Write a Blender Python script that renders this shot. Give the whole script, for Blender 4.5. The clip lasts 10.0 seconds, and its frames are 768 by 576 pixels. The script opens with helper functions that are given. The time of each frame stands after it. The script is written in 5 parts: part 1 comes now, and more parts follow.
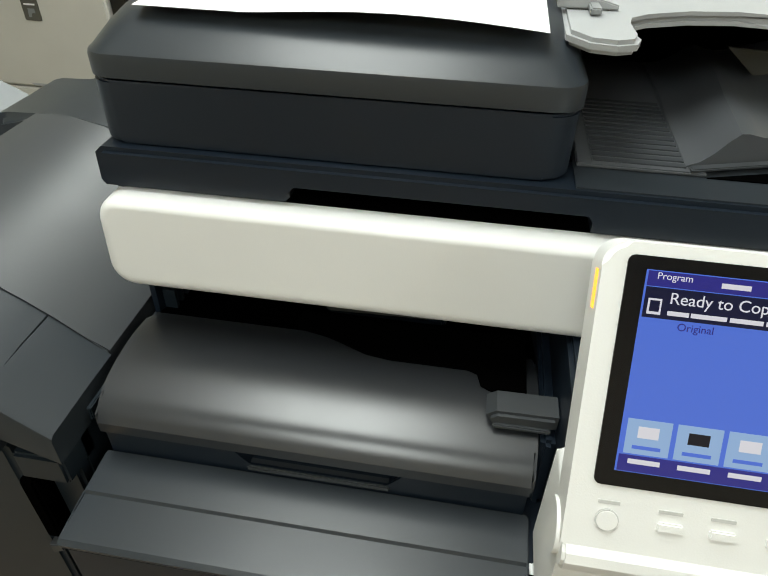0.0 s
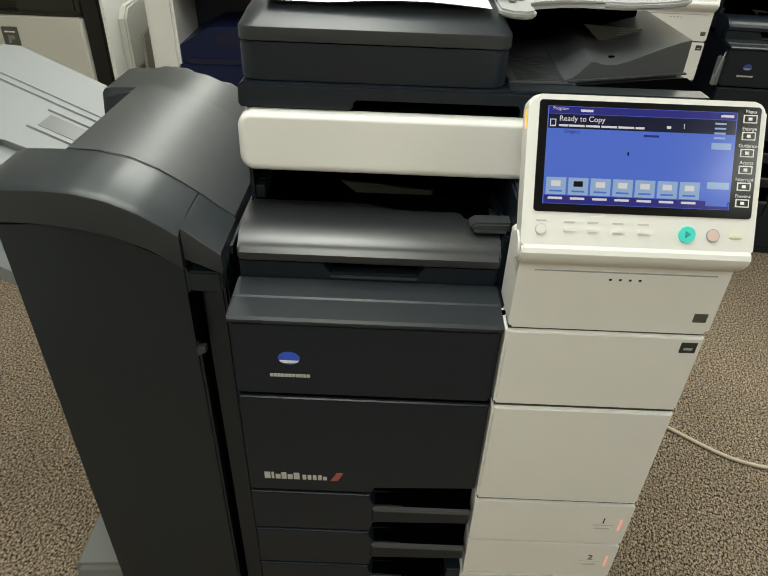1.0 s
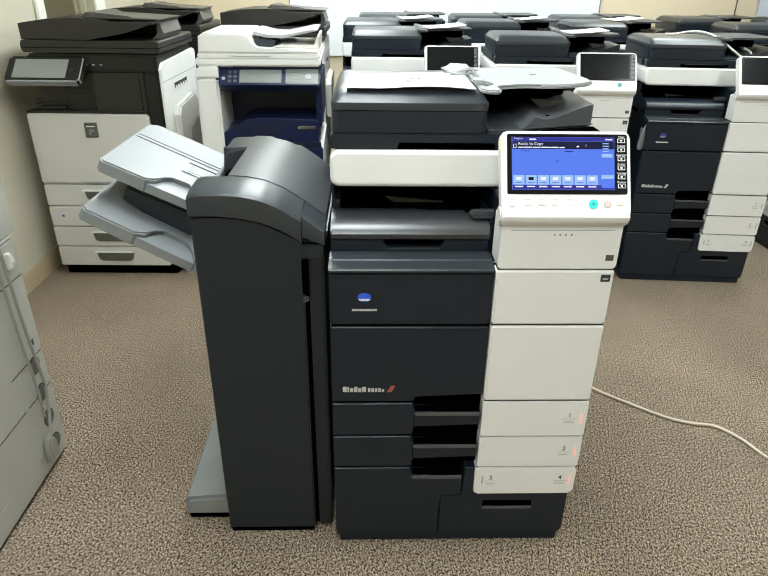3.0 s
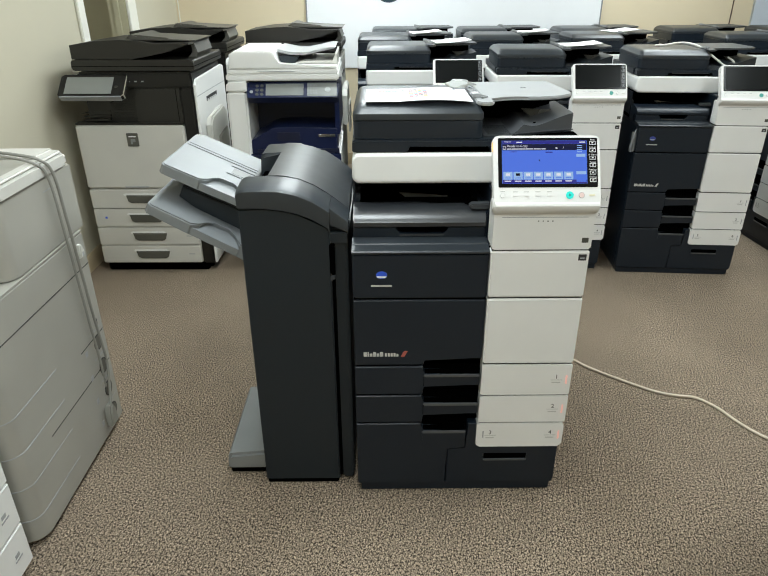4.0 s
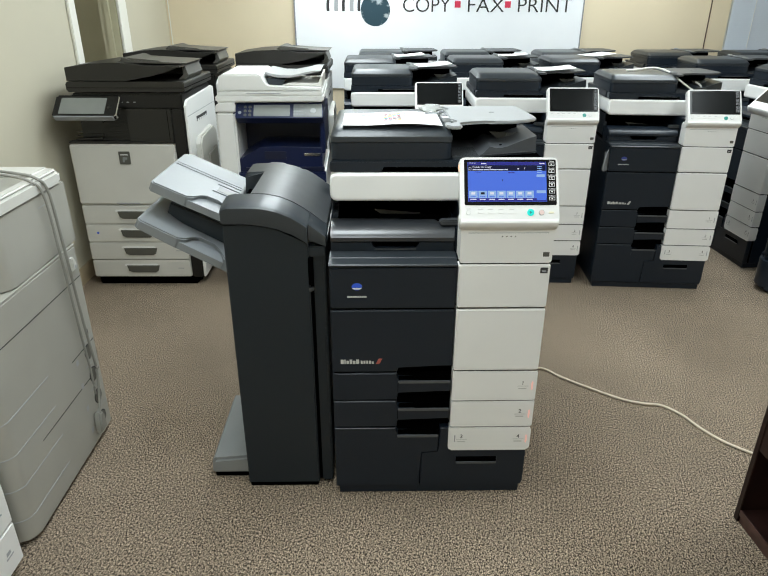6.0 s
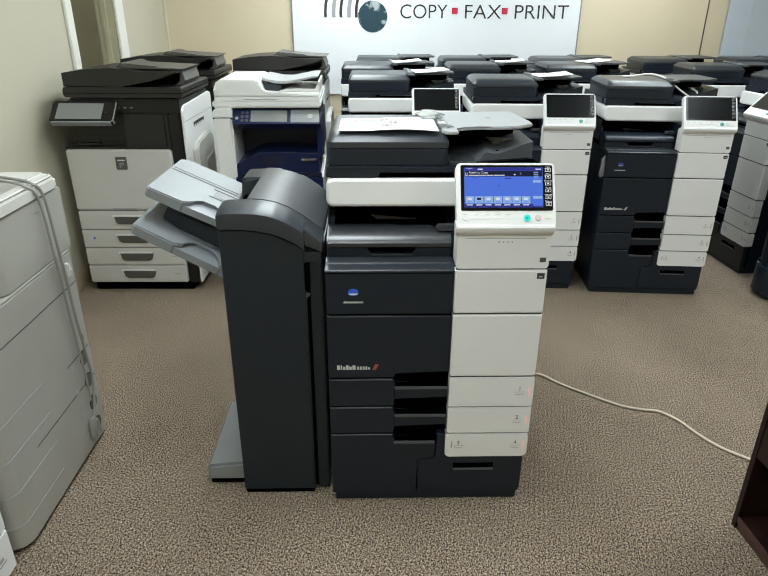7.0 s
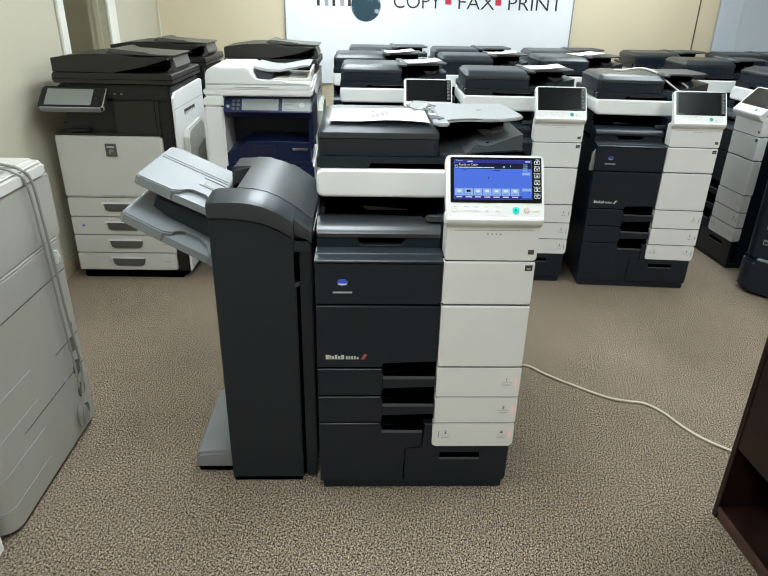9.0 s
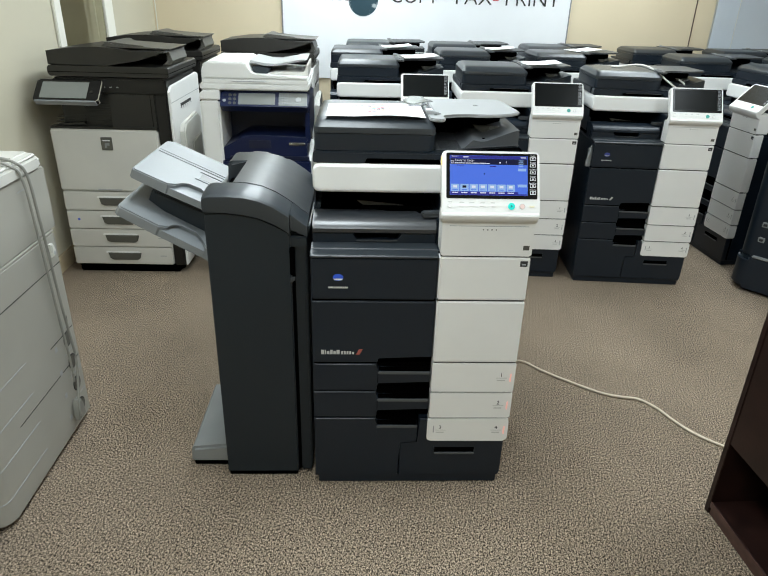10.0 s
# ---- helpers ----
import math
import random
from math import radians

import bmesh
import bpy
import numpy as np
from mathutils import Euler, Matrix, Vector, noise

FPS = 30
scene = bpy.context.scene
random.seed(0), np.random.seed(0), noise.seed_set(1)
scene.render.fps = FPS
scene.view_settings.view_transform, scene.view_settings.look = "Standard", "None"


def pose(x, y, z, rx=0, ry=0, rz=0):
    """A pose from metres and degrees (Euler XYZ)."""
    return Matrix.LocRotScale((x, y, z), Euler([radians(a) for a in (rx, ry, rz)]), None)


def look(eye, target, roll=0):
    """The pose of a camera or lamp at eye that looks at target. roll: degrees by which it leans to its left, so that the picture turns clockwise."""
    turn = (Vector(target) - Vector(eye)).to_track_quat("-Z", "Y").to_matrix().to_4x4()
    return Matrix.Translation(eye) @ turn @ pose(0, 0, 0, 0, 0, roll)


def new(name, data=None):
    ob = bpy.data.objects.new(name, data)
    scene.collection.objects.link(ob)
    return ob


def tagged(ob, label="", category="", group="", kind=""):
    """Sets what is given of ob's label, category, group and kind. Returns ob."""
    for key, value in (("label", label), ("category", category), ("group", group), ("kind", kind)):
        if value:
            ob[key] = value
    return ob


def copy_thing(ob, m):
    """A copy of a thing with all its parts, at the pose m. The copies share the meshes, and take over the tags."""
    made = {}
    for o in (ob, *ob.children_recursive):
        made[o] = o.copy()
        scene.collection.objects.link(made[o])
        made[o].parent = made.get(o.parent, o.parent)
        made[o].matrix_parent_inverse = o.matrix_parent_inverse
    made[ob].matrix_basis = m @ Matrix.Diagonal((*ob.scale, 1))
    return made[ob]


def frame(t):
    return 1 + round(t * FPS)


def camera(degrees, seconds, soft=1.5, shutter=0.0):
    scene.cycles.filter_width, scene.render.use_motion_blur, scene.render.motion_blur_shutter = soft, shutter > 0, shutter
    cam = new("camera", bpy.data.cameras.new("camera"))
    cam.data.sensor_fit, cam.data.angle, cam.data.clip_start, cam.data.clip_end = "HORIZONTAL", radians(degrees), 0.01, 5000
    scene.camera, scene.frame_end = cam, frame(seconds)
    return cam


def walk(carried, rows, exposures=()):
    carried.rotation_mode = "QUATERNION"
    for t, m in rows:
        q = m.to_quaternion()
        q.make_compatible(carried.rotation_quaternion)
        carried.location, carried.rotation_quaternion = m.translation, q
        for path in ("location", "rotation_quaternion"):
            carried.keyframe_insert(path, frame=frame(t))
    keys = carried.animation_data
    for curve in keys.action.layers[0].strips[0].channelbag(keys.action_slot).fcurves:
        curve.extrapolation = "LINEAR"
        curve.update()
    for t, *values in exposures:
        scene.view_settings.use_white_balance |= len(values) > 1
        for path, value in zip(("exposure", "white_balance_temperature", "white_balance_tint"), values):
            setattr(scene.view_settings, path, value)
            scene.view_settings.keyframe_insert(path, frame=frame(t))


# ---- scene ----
cam = camera(62.9, 10.0, soft=1.15)
PATH = [
    (0, (0.302, -0.235, 1.339), (0.055, 1.327, 0.115), 1.1),
    (0.2, (0.238, -0.319, 1.369), (0.143, 1.289, 0.184), 0.5),
    (0.5, (0.203, -0.44, 1.393), (0.2, 1.205, 0.256), -0.5),
    (1, (0.215, -0.676, 1.383), (0.21, 0.968, 0.244), 2.2),
    (1.2, (0.214, -0.739, 1.377), (0.212, 0.867, 0.184), 2.0),
    (1.5, (0.197, -0.832, 1.371), (0.172, 0.761, 0.162), 1.3),
    (2, (0.094, -0.983, 1.401), (0.073, 0.651, 0.248), -0.2),
    (2.5, (0.08, -1.123, 1.433), (0.16, 0.603, 0.426), 1.2),
    (3.8, (0.106, -1.534, 1.5), (0.104, 0.285, 0.668), 0.2),
    (4, (0.079, -1.581, 1.518), (0.09, 0.217, 0.643), -0.2),
    (4.5, (0.103, -1.656, 1.544), (0.122, 0.148, 0.681), 1.2),
    (5, (0.139, -1.69, 1.55), (0.147, 0.122, 0.705), 0.1),
    (5.5, (0.129, -1.694, 1.554), (0.156, 0.122, 0.716), 0.1),
    (7, (0.133, -1.688, 1.552), (0.176, 0.139, 0.74), 0.3),
    (7.5, (0.138, -1.688, 1.551), (0.198, 0.134, 0.728), 0.7),
    (8, (0.137, -1.697, 1.557), (0.211, 0.12, 0.724), 1.3),
    (8.5, (0.141, -1.7, 1.56), (0.205, 0.116, 0.724), 0.7),
    (9, (0.138, -1.698, 1.556), (0.21, 0.116, 0.717), 1.3),
    (9.5, (0.142, -1.702, 1.556), (0.218, 0.107, 0.708), 1.4),
    (10, (0.141, -1.701, 1.557), (0.224, 0.106, 0.705), 1.7),
]
walk(cam, [(t, look(eye, target, roll)) for t, eye, target, roll in PATH],
     exposures=[(0.0, -0.35, 7000, 10), (0.5, -0.55, 7450, 10), (1.0, -0.48, 7400, 10), (1.5, -0.02, 7200, 10), (2.0, 0.30, 6850, 10), (2.5, 0.33, 6750, 10), (3.8, -0.20, 6600, 10), (4.5, -0.08, 6550, 10), (7.5, -0.27, 6450, 10), (9.0, -0.16, 6400, 10), (10.0, -0.16, 6400, 10)])

# ---------------------------------------------------------------- world and exposure
scene.view_settings.exposure = 0.0
world = bpy.data.worlds.new("sky")
scene.world = world
world.use_nodes = True
wn = world.node_tree.nodes
sky = wn.new("ShaderNodeTexSky")
sky.sky_type = "NISHITA"
sky.sun_disc = False
sky.sun_elevation, sky.sun_rotation = radians(35), radians(200)
wn["Background"].inputs["Strength"].default_value = 0.08
world.node_tree.links.new(sky.outputs[0], wn["Background"].inputs["Color"])


# ---------------------------------------------------------------- materials
def mat(name, color, rough=0.5, metal=0.0, spec=0.5, grain=0.0, grain_scale=900.0, vary=0.06, vary_scale=6.0, coat=0.0, emit=None, emit_strength=0.0):
    """A painted or moulded surface: colour varied at two scales, fine relief."""
    m = bpy.data.materials.new(name)
    m.use_nodes = True
    nt = m.node_tree
    b = nt.nodes["Principled BSDF"]
    b.inputs["Roughness"].default_value = rough
    b.inputs["Metallic"].default_value = metal
    b.inputs["Specular IOR Level"].default_value = spec
    b.inputs["Coat Weight"].default_value = coat
    geo = nt.nodes.new("ShaderNodeNewGeometry")
    n1 = nt.nodes.new("ShaderNodeTexNoise")
    n1.inputs["Scale"].default_value = vary_scale
    n1.inputs["Detail"].default_value = 5
    nt.links.new(geo.outputs["Position"], n1.inputs["Vector"])
    ramp = nt.nodes.new("ShaderNodeMapRange")
    ramp.inputs["From Min"].default_value, ramp.inputs["From Max"].default_value = 0.3, 0.7
    ramp.inputs["To Min"].default_value, ramp.inputs["To Max"].default_value = 1 - vary, 1 + vary
    nt.links.new(n1.outputs["Fac"], ramp.inputs["Value"])
    mul = nt.nodes.new("ShaderNodeVectorMath")
    mul.operation = "SCALE"
    mul.inputs[0].default_value = color
    nt.links.new(ramp.outputs[0], mul.inputs["Scale"])
    nt.links.new(mul.outputs[0], b.inputs["Base Color"])
    r2 = nt.nodes.new("ShaderNodeMapRange")
    r2.inputs["From Min"].default_value, r2.inputs["From Max"].default_value = 0.3, 0.7
    r2.inputs["To Min"].default_value, r2.inputs["To Max"].default_value = rough * 0.97, min(1, rough * 1.03)
    n3 = nt.nodes.new("ShaderNodeTexNoise")
    n3.inputs["Scale"].default_value = vary_scale * 4
    nt.links.new(geo.outputs["Position"], n3.inputs["Vector"])
    nt.links.new(n3.outputs["Fac"], r2.inputs["Value"])
    nt.links.new(r2.outputs[0], b.inputs["Roughness"])
    if grain:
        n2 = nt.nodes.new("ShaderNodeTexNoise")
        n2.inputs["Scale"].default_value = grain_scale
        nt.links.new(geo.outputs["Position"], n2.inputs["Vector"])
        bump = nt.nodes.new("ShaderNodeBump")
        bump.inputs["Strength"].default_value = grain
        bump.inputs["Distance"].default_value = 0.0006
        nt.links.new(n2.outputs["Fac"], bump.inputs["Height"])
        nt.links.new(bump.outputs[0], b.inputs["Normal"])
    if emit:
        m.cycles.emission_sampling = "NONE"
        b.inputs["Emission Color"].default_value = (*emit, 1)
        b.inputs["Emission Strength"].default_value = emit_strength
    return m


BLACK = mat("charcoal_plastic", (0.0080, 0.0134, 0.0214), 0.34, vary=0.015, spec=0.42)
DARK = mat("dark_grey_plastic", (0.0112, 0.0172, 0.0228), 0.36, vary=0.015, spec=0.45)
# Lighter tones of the same dark plastic stand for light on upper faces.
TOPGREY = mat("top_lit_grey_plastic", (0.036, 0.040, 0.044), 0.43, spec=0.65, vary=0.0)
PULLEDGE = mat("light_and_shade_grey", (0.075, 0.080, 0.086), 0.33, spec=0.6, vary=0.0)
HOOD = mat("top_lit_hood_plastic", (0.0205, 0.0260, 0.0310), 0.38, spec=0.55, vary=0.0)
TOPDARK = mat("top_lit_dark_plastic", (0.020, 0.025, 0.030), 0.33, vary=0.0)
TRAYDARK = mat("top_lit_tray_plastic", (0.021, 0.023, 0.026), 0.30, spec=0.75, vary=0.0)
SBLACK = mat("warm_black_plastic", (0.0055, 0.0050, 0.0042), 0.45, vary=0.02)
SDARK = mat("warm_dark_plastic", (0.0165, 0.0155, 0.0130), 0.42, vary=0.02)
STRAY = mat("warm_grey_plastic", (0.085, 0.082, 0.072), 0.42, vary=0.03)
# Near-black without gloss: paints the shade in recesses and gaps, also colours feet.
PIT = mat("shade_and_foot_black", (0.0010, 0.0010, 0.0010), 0.9, spec=0.0)
WHITE = mat("warm_white_plastic", (0.765, 0.765, 0.745), 0.42, grain=0.12, vary=0.02)
WHITE2 = mat("aged_white_plastic", (0.57, 0.56, 0.52), 0.45, grain=0.12, vary=0.03)
BEIGE = mat("beige_plastic", (0.345, 0.335, 0.295), 0.5, grain=0.15, vary=0.04)
LIGHTGREY = mat("light_grey_plastic", (0.195, 0.208, 0.216), 0.42, grain=0.12, vary=0.03)
TRAYGREY = mat("pale_tray_plastic", (0.34, 0.35, 0.355), 0.4, grain=0.1, vary=0.03)
MIDGREY = mat("mid_grey_plastic", (0.22, 0.23, 0.23), 0.45, grain=0.15)
LINEGREY = mat("grey_edge_plastic", (0.25, 0.26, 0.28), 0.35)
GLASSBLACK = mat("black_screen_glass", (0.005, 0.005, 0.006), 0.16, vary=0.0, spec=0.3)
GREYSCREEN = mat("grey_unlit_screen", (0.20, 0.21, 0.20), 0.3)
NAVY = mat("navy_plastic", (0.0060, 0.0115, 0.047), 0.33, spec=0.35, grain=0.15)
NAVYD = mat("dark_navy_plastic", (0.0045, 0.0075, 0.028), 0.42)
PAPER = mat("white_paper", (0.86, 0.86, 0.86), 0.8, vary=0.01)
INK = mat("black_print", (0.03, 0.03, 0.03), 0.7, vary=0.0)
WHITEPRINT = mat("white_print", (0.8, 0.8, 0.8), 0.5, vary=0.0)
GREYPRINT = mat("grey_print", (0.35, 0.36, 0.37), 0.5, vary=0.0)
FAINT = mat("faint_print", (0.52, 0.52, 0.50), 0.5, vary=0.0)
FLASH = mat("dull_red_print", (0.36, 0.09, 0.07), 0.5, vary=0.0)
REDPRINT = mat("red_print", (0.62, 0.03, 0.08), 0.5, vary=0.0)
# Weak emission brightens the blue of emblem and sticker; neither is a lamp.
BLUEPRINT = mat("blue_emblem", (0.03, 0.09, 0.55), 0.3, vary=0.0, emit=(0.03, 0.10, 0.7), emit_strength=0.08)
DULLBLUE = mat("dull_blue_emblem", (0.045, 0.065, 0.30), 0.35, vary=0.0)
CORD = mat("cream_cord", (0.62, 0.55, 0.42), 0.5)
GREYCORD = mat("grey_cord", (0.24, 0.235, 0.21), 0.5)
WOOD = mat("dark_mahogany", (0.016, 0.0065, 0.005), 0.38, spec=0.35, grain=0.3, grain_scale=120, vary=0.35, vary_scale=14)
WOODEDGE = mat("worn_mahogany_edge", (0.07, 0.035, 0.028), 0.4, vary=0.3, vary_scale=30)
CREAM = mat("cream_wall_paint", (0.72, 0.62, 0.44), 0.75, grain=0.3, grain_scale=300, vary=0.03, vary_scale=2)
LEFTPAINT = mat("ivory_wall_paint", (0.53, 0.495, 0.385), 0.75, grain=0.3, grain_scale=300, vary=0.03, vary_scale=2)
OLIVE = mat("olive_wall_and_jamb_shade", (0.50, 0.47, 0.33), 0.8, vary=0.05)
TRIM = mat("white_trim_paint", (0.78, 0.77, 0.70), 0.45, vary=0.02)
BASE = mat("tan_baseboard", (0.42, 0.34, 0.22), 0.5)
SIGN = mat("white_banner", (0.86, 0.88, 0.90), 0.35, vary=0.01)
CEIL = mat("ceiling_tile", (0.75, 0.74, 0.70), 0.9, grain=0.4, grain_scale=200, vary=0.03)
BLIND = mat("pale_blue_blind", (0.60, 0.66, 0.735), 0.5, vary=0.02)
PULL = mat("grey_drawer_pull", (0.085, 0.083, 0.070), 0.45)
CHROME = mat("chrome", (0.7, 0.7, 0.7), 0.2, metal=1.0)
TEALGLOW = mat("teal_lit_button", (0.02, 0.5, 0.45), 0.3, vary=0.0, emit=(0.0, 0.55, 0.48), emit_strength=0.5)
TEAL = mat("teal_button", (0.04, 0.32, 0.27), 0.3, vary=0.0)
REDGLOW = mat("red_indicator", (0.8, 0.50, 0.46), 0.3, vary=0.0, emit=(1.0, 0.26, 0.20), emit_strength=0.8)
AMBER = mat("amber_indicator", (0.8, 0.3, 0.02), 0.3, vary=0.0, emit=(1.0, 0.46, 0.03), emit_strength=1.6)
PINKBTN = mat("pink_button", (0.74, 0.56, 0.52), 0.4, vary=0.0)
YELLOWBTN = mat("yellow_button", (0.75, 0.72, 0.52), 0.4, vary=0.0)


def lit(name, color, strength):
    """A lit part of a display."""
    return mat(name, tuple(c * 0.05 for c in color), 0.15, vary=0.0, emit=color, emit_strength=strength)


UI_BLUE = lit("screen_blue", (0.085, 0.19, 0.80), 0.95)
UI_DEEP = lit("screen_deep_blue", (0.05, 0.05, 0.45), 0.55)
UI_BAR = lit("screen_navy_bar", (0.01, 0.014, 0.06), 0.7)
UI_TILE = lit("screen_pale_tile", (0.36, 0.58, 0.95), 0.82)
UI_WHITE = lit("screen_white", (0.85, 0.88, 1.0), 0.85)
UI_DARK = lit("screen_dark", (0.01, 0.01, 0.03), 0.5)
LAMP = mat("lamp_diffuser", (0.9, 0.9, 0.88), 0.5, vary=0.0, emit=(0.90, 1.0, 1.03), emit_strength=2.0)


def carpet_material():
    """Looped brown-grey carpet: slanted rows of loops, flecks, broad soiling."""
    m = bpy.data.materials.new("looped_carpet")
    m.use_nodes = True
    nt = m.node_tree
    N, L = nt.nodes, nt.links
    b = N["Principled BSDF"]
    b.inputs["Roughness"].default_value = 0.95
    b.inputs["Specular IOR Level"].default_value = 0.15
    geo = N.new("ShaderNodeNewGeometry")
    mp = N.new("ShaderNodeMapping")
    mp.inputs["Scale"].default_value = (228, 150, 100)
    turn = N.new("ShaderNodeMapping")
    turn.inputs["Rotation"].default_value = (0, 0, radians(14))
    L.new(geo.outputs["Position"], turn.inputs["Vector"])
    L.new(turn.outputs[0], mp.inputs["Vector"])
    vor = N.new("ShaderNodeTexVoronoi")
    vor.voronoi_dimensions = "2D"
    vor.inputs["Scale"].default_value = 1.0
    vor.inputs["Randomness"].default_value = 0.85
    L.new(mp.outputs[0], vor.inputs["Vector"])
    fleck = N.new("ShaderNodeTexNoise")
    fleck.inputs["Scale"].default_value = 160
    fleck.inputs["Detail"].default_value = 3
    L.new(geo.outputs["Position"], fleck.inputs["Vector"])
    soil = N.new("ShaderNodeTexNoise")
    soil.inputs["Scale"].default_value = 1.6
    soil.inputs["Detail"].default_value = 6
    L.new(geo.outputs["Position"], soil.inputs["Vector"])
    ramp = N.new("ShaderNodeValToRGB")
    e = ramp.color_ramp.elements
    e[0].position, e[0].color = 0.20, (0.505, 0.397, 0.291, 1)
    e[1].position, e[1].color = 0.63, (0.046, 0.036, 0.026, 1)
    tuft = N.new("ShaderNodeTexNoise")
    tuft.inputs["Scale"].default_value = 0.85
    tuft.inputs["Detail"].default_value = 2.0
    L.new(mp.outputs[0], tuft.inputs["Vector"])
    pile = N.new("ShaderNodeMath")
    pile.operation = "MULTIPLY_ADD"
    pile.inputs[1].default_value, pile.inputs[2].default_value = 0.55, -0.28
    L.new(vor.outputs["Distance"], pile.inputs[0])
    depth = N.new("ShaderNodeMath")
    depth.operation = "MULTIPLY_ADD"
    depth.inputs[1].default_value = 1.0
    L.new(tuft.outputs["Fac"], depth.inputs[0])
    L.new(pile.outputs[0], depth.inputs[2])
    L.new(depth.outputs[0], ramp.inputs["Fac"])
    mix = N.new("ShaderNodeMix")
    mix.data_type, mix.blend_type = "RGBA", "MULTIPLY"
    mix.inputs["Factor"].default_value = 1.0
    L.new(ramp.outputs["Color"], mix.inputs["A"])
    fr = N.new("ShaderNodeMapRange")
    fr.inputs["From Min"].default_value, fr.inputs["From Max"].default_value = 0.3, 0.7
    fr.inputs["To Min"].default_value, fr.inputs["To Max"].default_value = 0.72, 1.22
    L.new(fleck.outputs["Fac"], fr.inputs["Value"])
    sr = N.new("ShaderNodeMapRange")
    sr.inputs["From Min"].default_value, sr.inputs["From Max"].default_value = 0.3, 0.7
    sr.inputs["To Min"].default_value, sr.inputs["To Max"].default_value = 0.85, 1.12
    L.new(soil.outputs["Fac"], sr.inputs["Value"])
    rows = N.new("ShaderNodeTexWave")
    rows.inputs["Scale"].default_value = 19.0
    rows.inputs["Distortion"].default_value = 5.0
    rows.inputs["Detail"].default_value = 2.0
    rows.inputs["Detail Scale"].default_value = 6.0
    L.new(turn.outputs[0], rows.inputs["Vector"])
    rr = N.new("ShaderNodeMapRange")
    rr.inputs["To Min"].default_value, rr.inputs["To Max"].default_value = 0.84, 1.14
    L.new(rows.outputs["Fac"], rr.inputs["Value"])
    weave = N.new("ShaderNodeMath")
    weave.operation = "MULTIPLY"
    L.new(fr.outputs[0], weave.inputs[0])
    L.new(rr.outputs[0], weave.inputs[1])
    mm = N.new("ShaderNodeMath")
    mm.operation = "MULTIPLY"
    L.new(weave.outputs[0], mm.inputs[0])
    L.new(sr.outputs[0], mm.inputs[1])
    comb = N.new("ShaderNodeCombineColor")
    for i in range(3):
        L.new(mm.outputs[0], comb.inputs[i])
    L.new(comb.outputs[0], mix.inputs["B"])
    L.new(mix.outputs["Result"], b.inputs["Base Color"])
    bump = N.new("ShaderNodeBump")
    bump.invert = True
    bump.inputs["Strength"].default_value = 0.6
    bump.inputs["Distance"].default_value = 0.006
    L.new(depth.outputs[0], bump.inputs["Height"])
    L.new(bump.outputs[0], b.inputs["Normal"])
    return m


CARPET = carpet_material()

GLASS = bpy.data.materials.new("window_glass")
GLASS.use_nodes = True
GLASS.node_tree.nodes["Principled BSDF"].inputs["Transmission Weight"].default_value = 1.0
GLASS.node_tree.nodes["Principled BSDF"].inputs["Roughness"].default_value = 0.02
CLEAR = bpy.data.materials.new("clear_plastic_film")
CLEAR.use_nodes = True
CLEAR.node_tree.nodes["Principled BSDF"].inputs["Base Color"].default_value = (0.66, 0.68, 0.66, 1)
CLEAR.node_tree.nodes["Principled BSDF"].inputs["Roughness"].default_value = 0.15
CLEAR.node_tree.nodes["Principled BSDF"].inputs["Transmission Weight"].default_value = 0.55
CLEAR.node_tree.nodes["Principled BSDF"].inputs["IOR"].default_value = 1.15
OFFSCREEN = mat("unlit_screen", (0.008, 0.009, 0.009), 0.22, vary=0.0, spec=0.12)


def globe_material():
    m = bpy.data.materials.new("globe_print")
    m.use_nodes = True
    N, L = m.node_tree.nodes, m.node_tree.links
    b = N["Principled BSDF"]
    b.inputs["Roughness"].default_value = 0.5
    geo = N.new("ShaderNodeNewGeometry")
    n = N.new("ShaderNodeTexNoise")
    n.inputs["Scale"].default_value = 9.0
    n.inputs["Detail"].default_value = 6
    L.new(geo.outputs["Position"], n.inputs["Vector"])
    r = N.new("ShaderNodeValToRGB")
    e = r.color_ramp.elements
    e[0].position, e[0].color = 0.55, (0.010, 0.045, 0.065, 1)
    e[1].position, e[1].color = 0.62, (0.40, 0.45, 0.46, 1)
    L.new(n.outputs["Fac"], r.inputs["Fac"])
    L.new(r.outputs["Color"], b.inputs["Base Color"])
    return m


GLOBE = globe_material()



# ---------------------------------------------------------------- mesh helpers
def finish(bm, name, material, smooth=True):
    bmesh.ops.recalc_face_normals(bm, faces=bm.faces)
    me = bpy.data.meshes.new(name)
    bm.to_mesh(me)
    bm.free()
    me.materials.append(material)
    if smooth:
        me.shade_smooth()
        me.set_sharp_from_angle(angle=radians(32))
    return me


def part(name, bm, material, parent, label=""):
    ob = new(name, finish(bm, name, material))
    ob.parent = parent
    return tagged(ob, label)


def thing(name, label, category, m=None, group="", kind=""):
    ob = new(name)
    ob.empty_display_size = 0.1
    if m is not None:
        ob.matrix_world = m
    return tagged(ob, label, category, group, kind)


def solid(name, bm, material, label="", category="", group="", kind=""):
    return tagged(new(name, finish(bm, name, material)), label, category, group, kind)


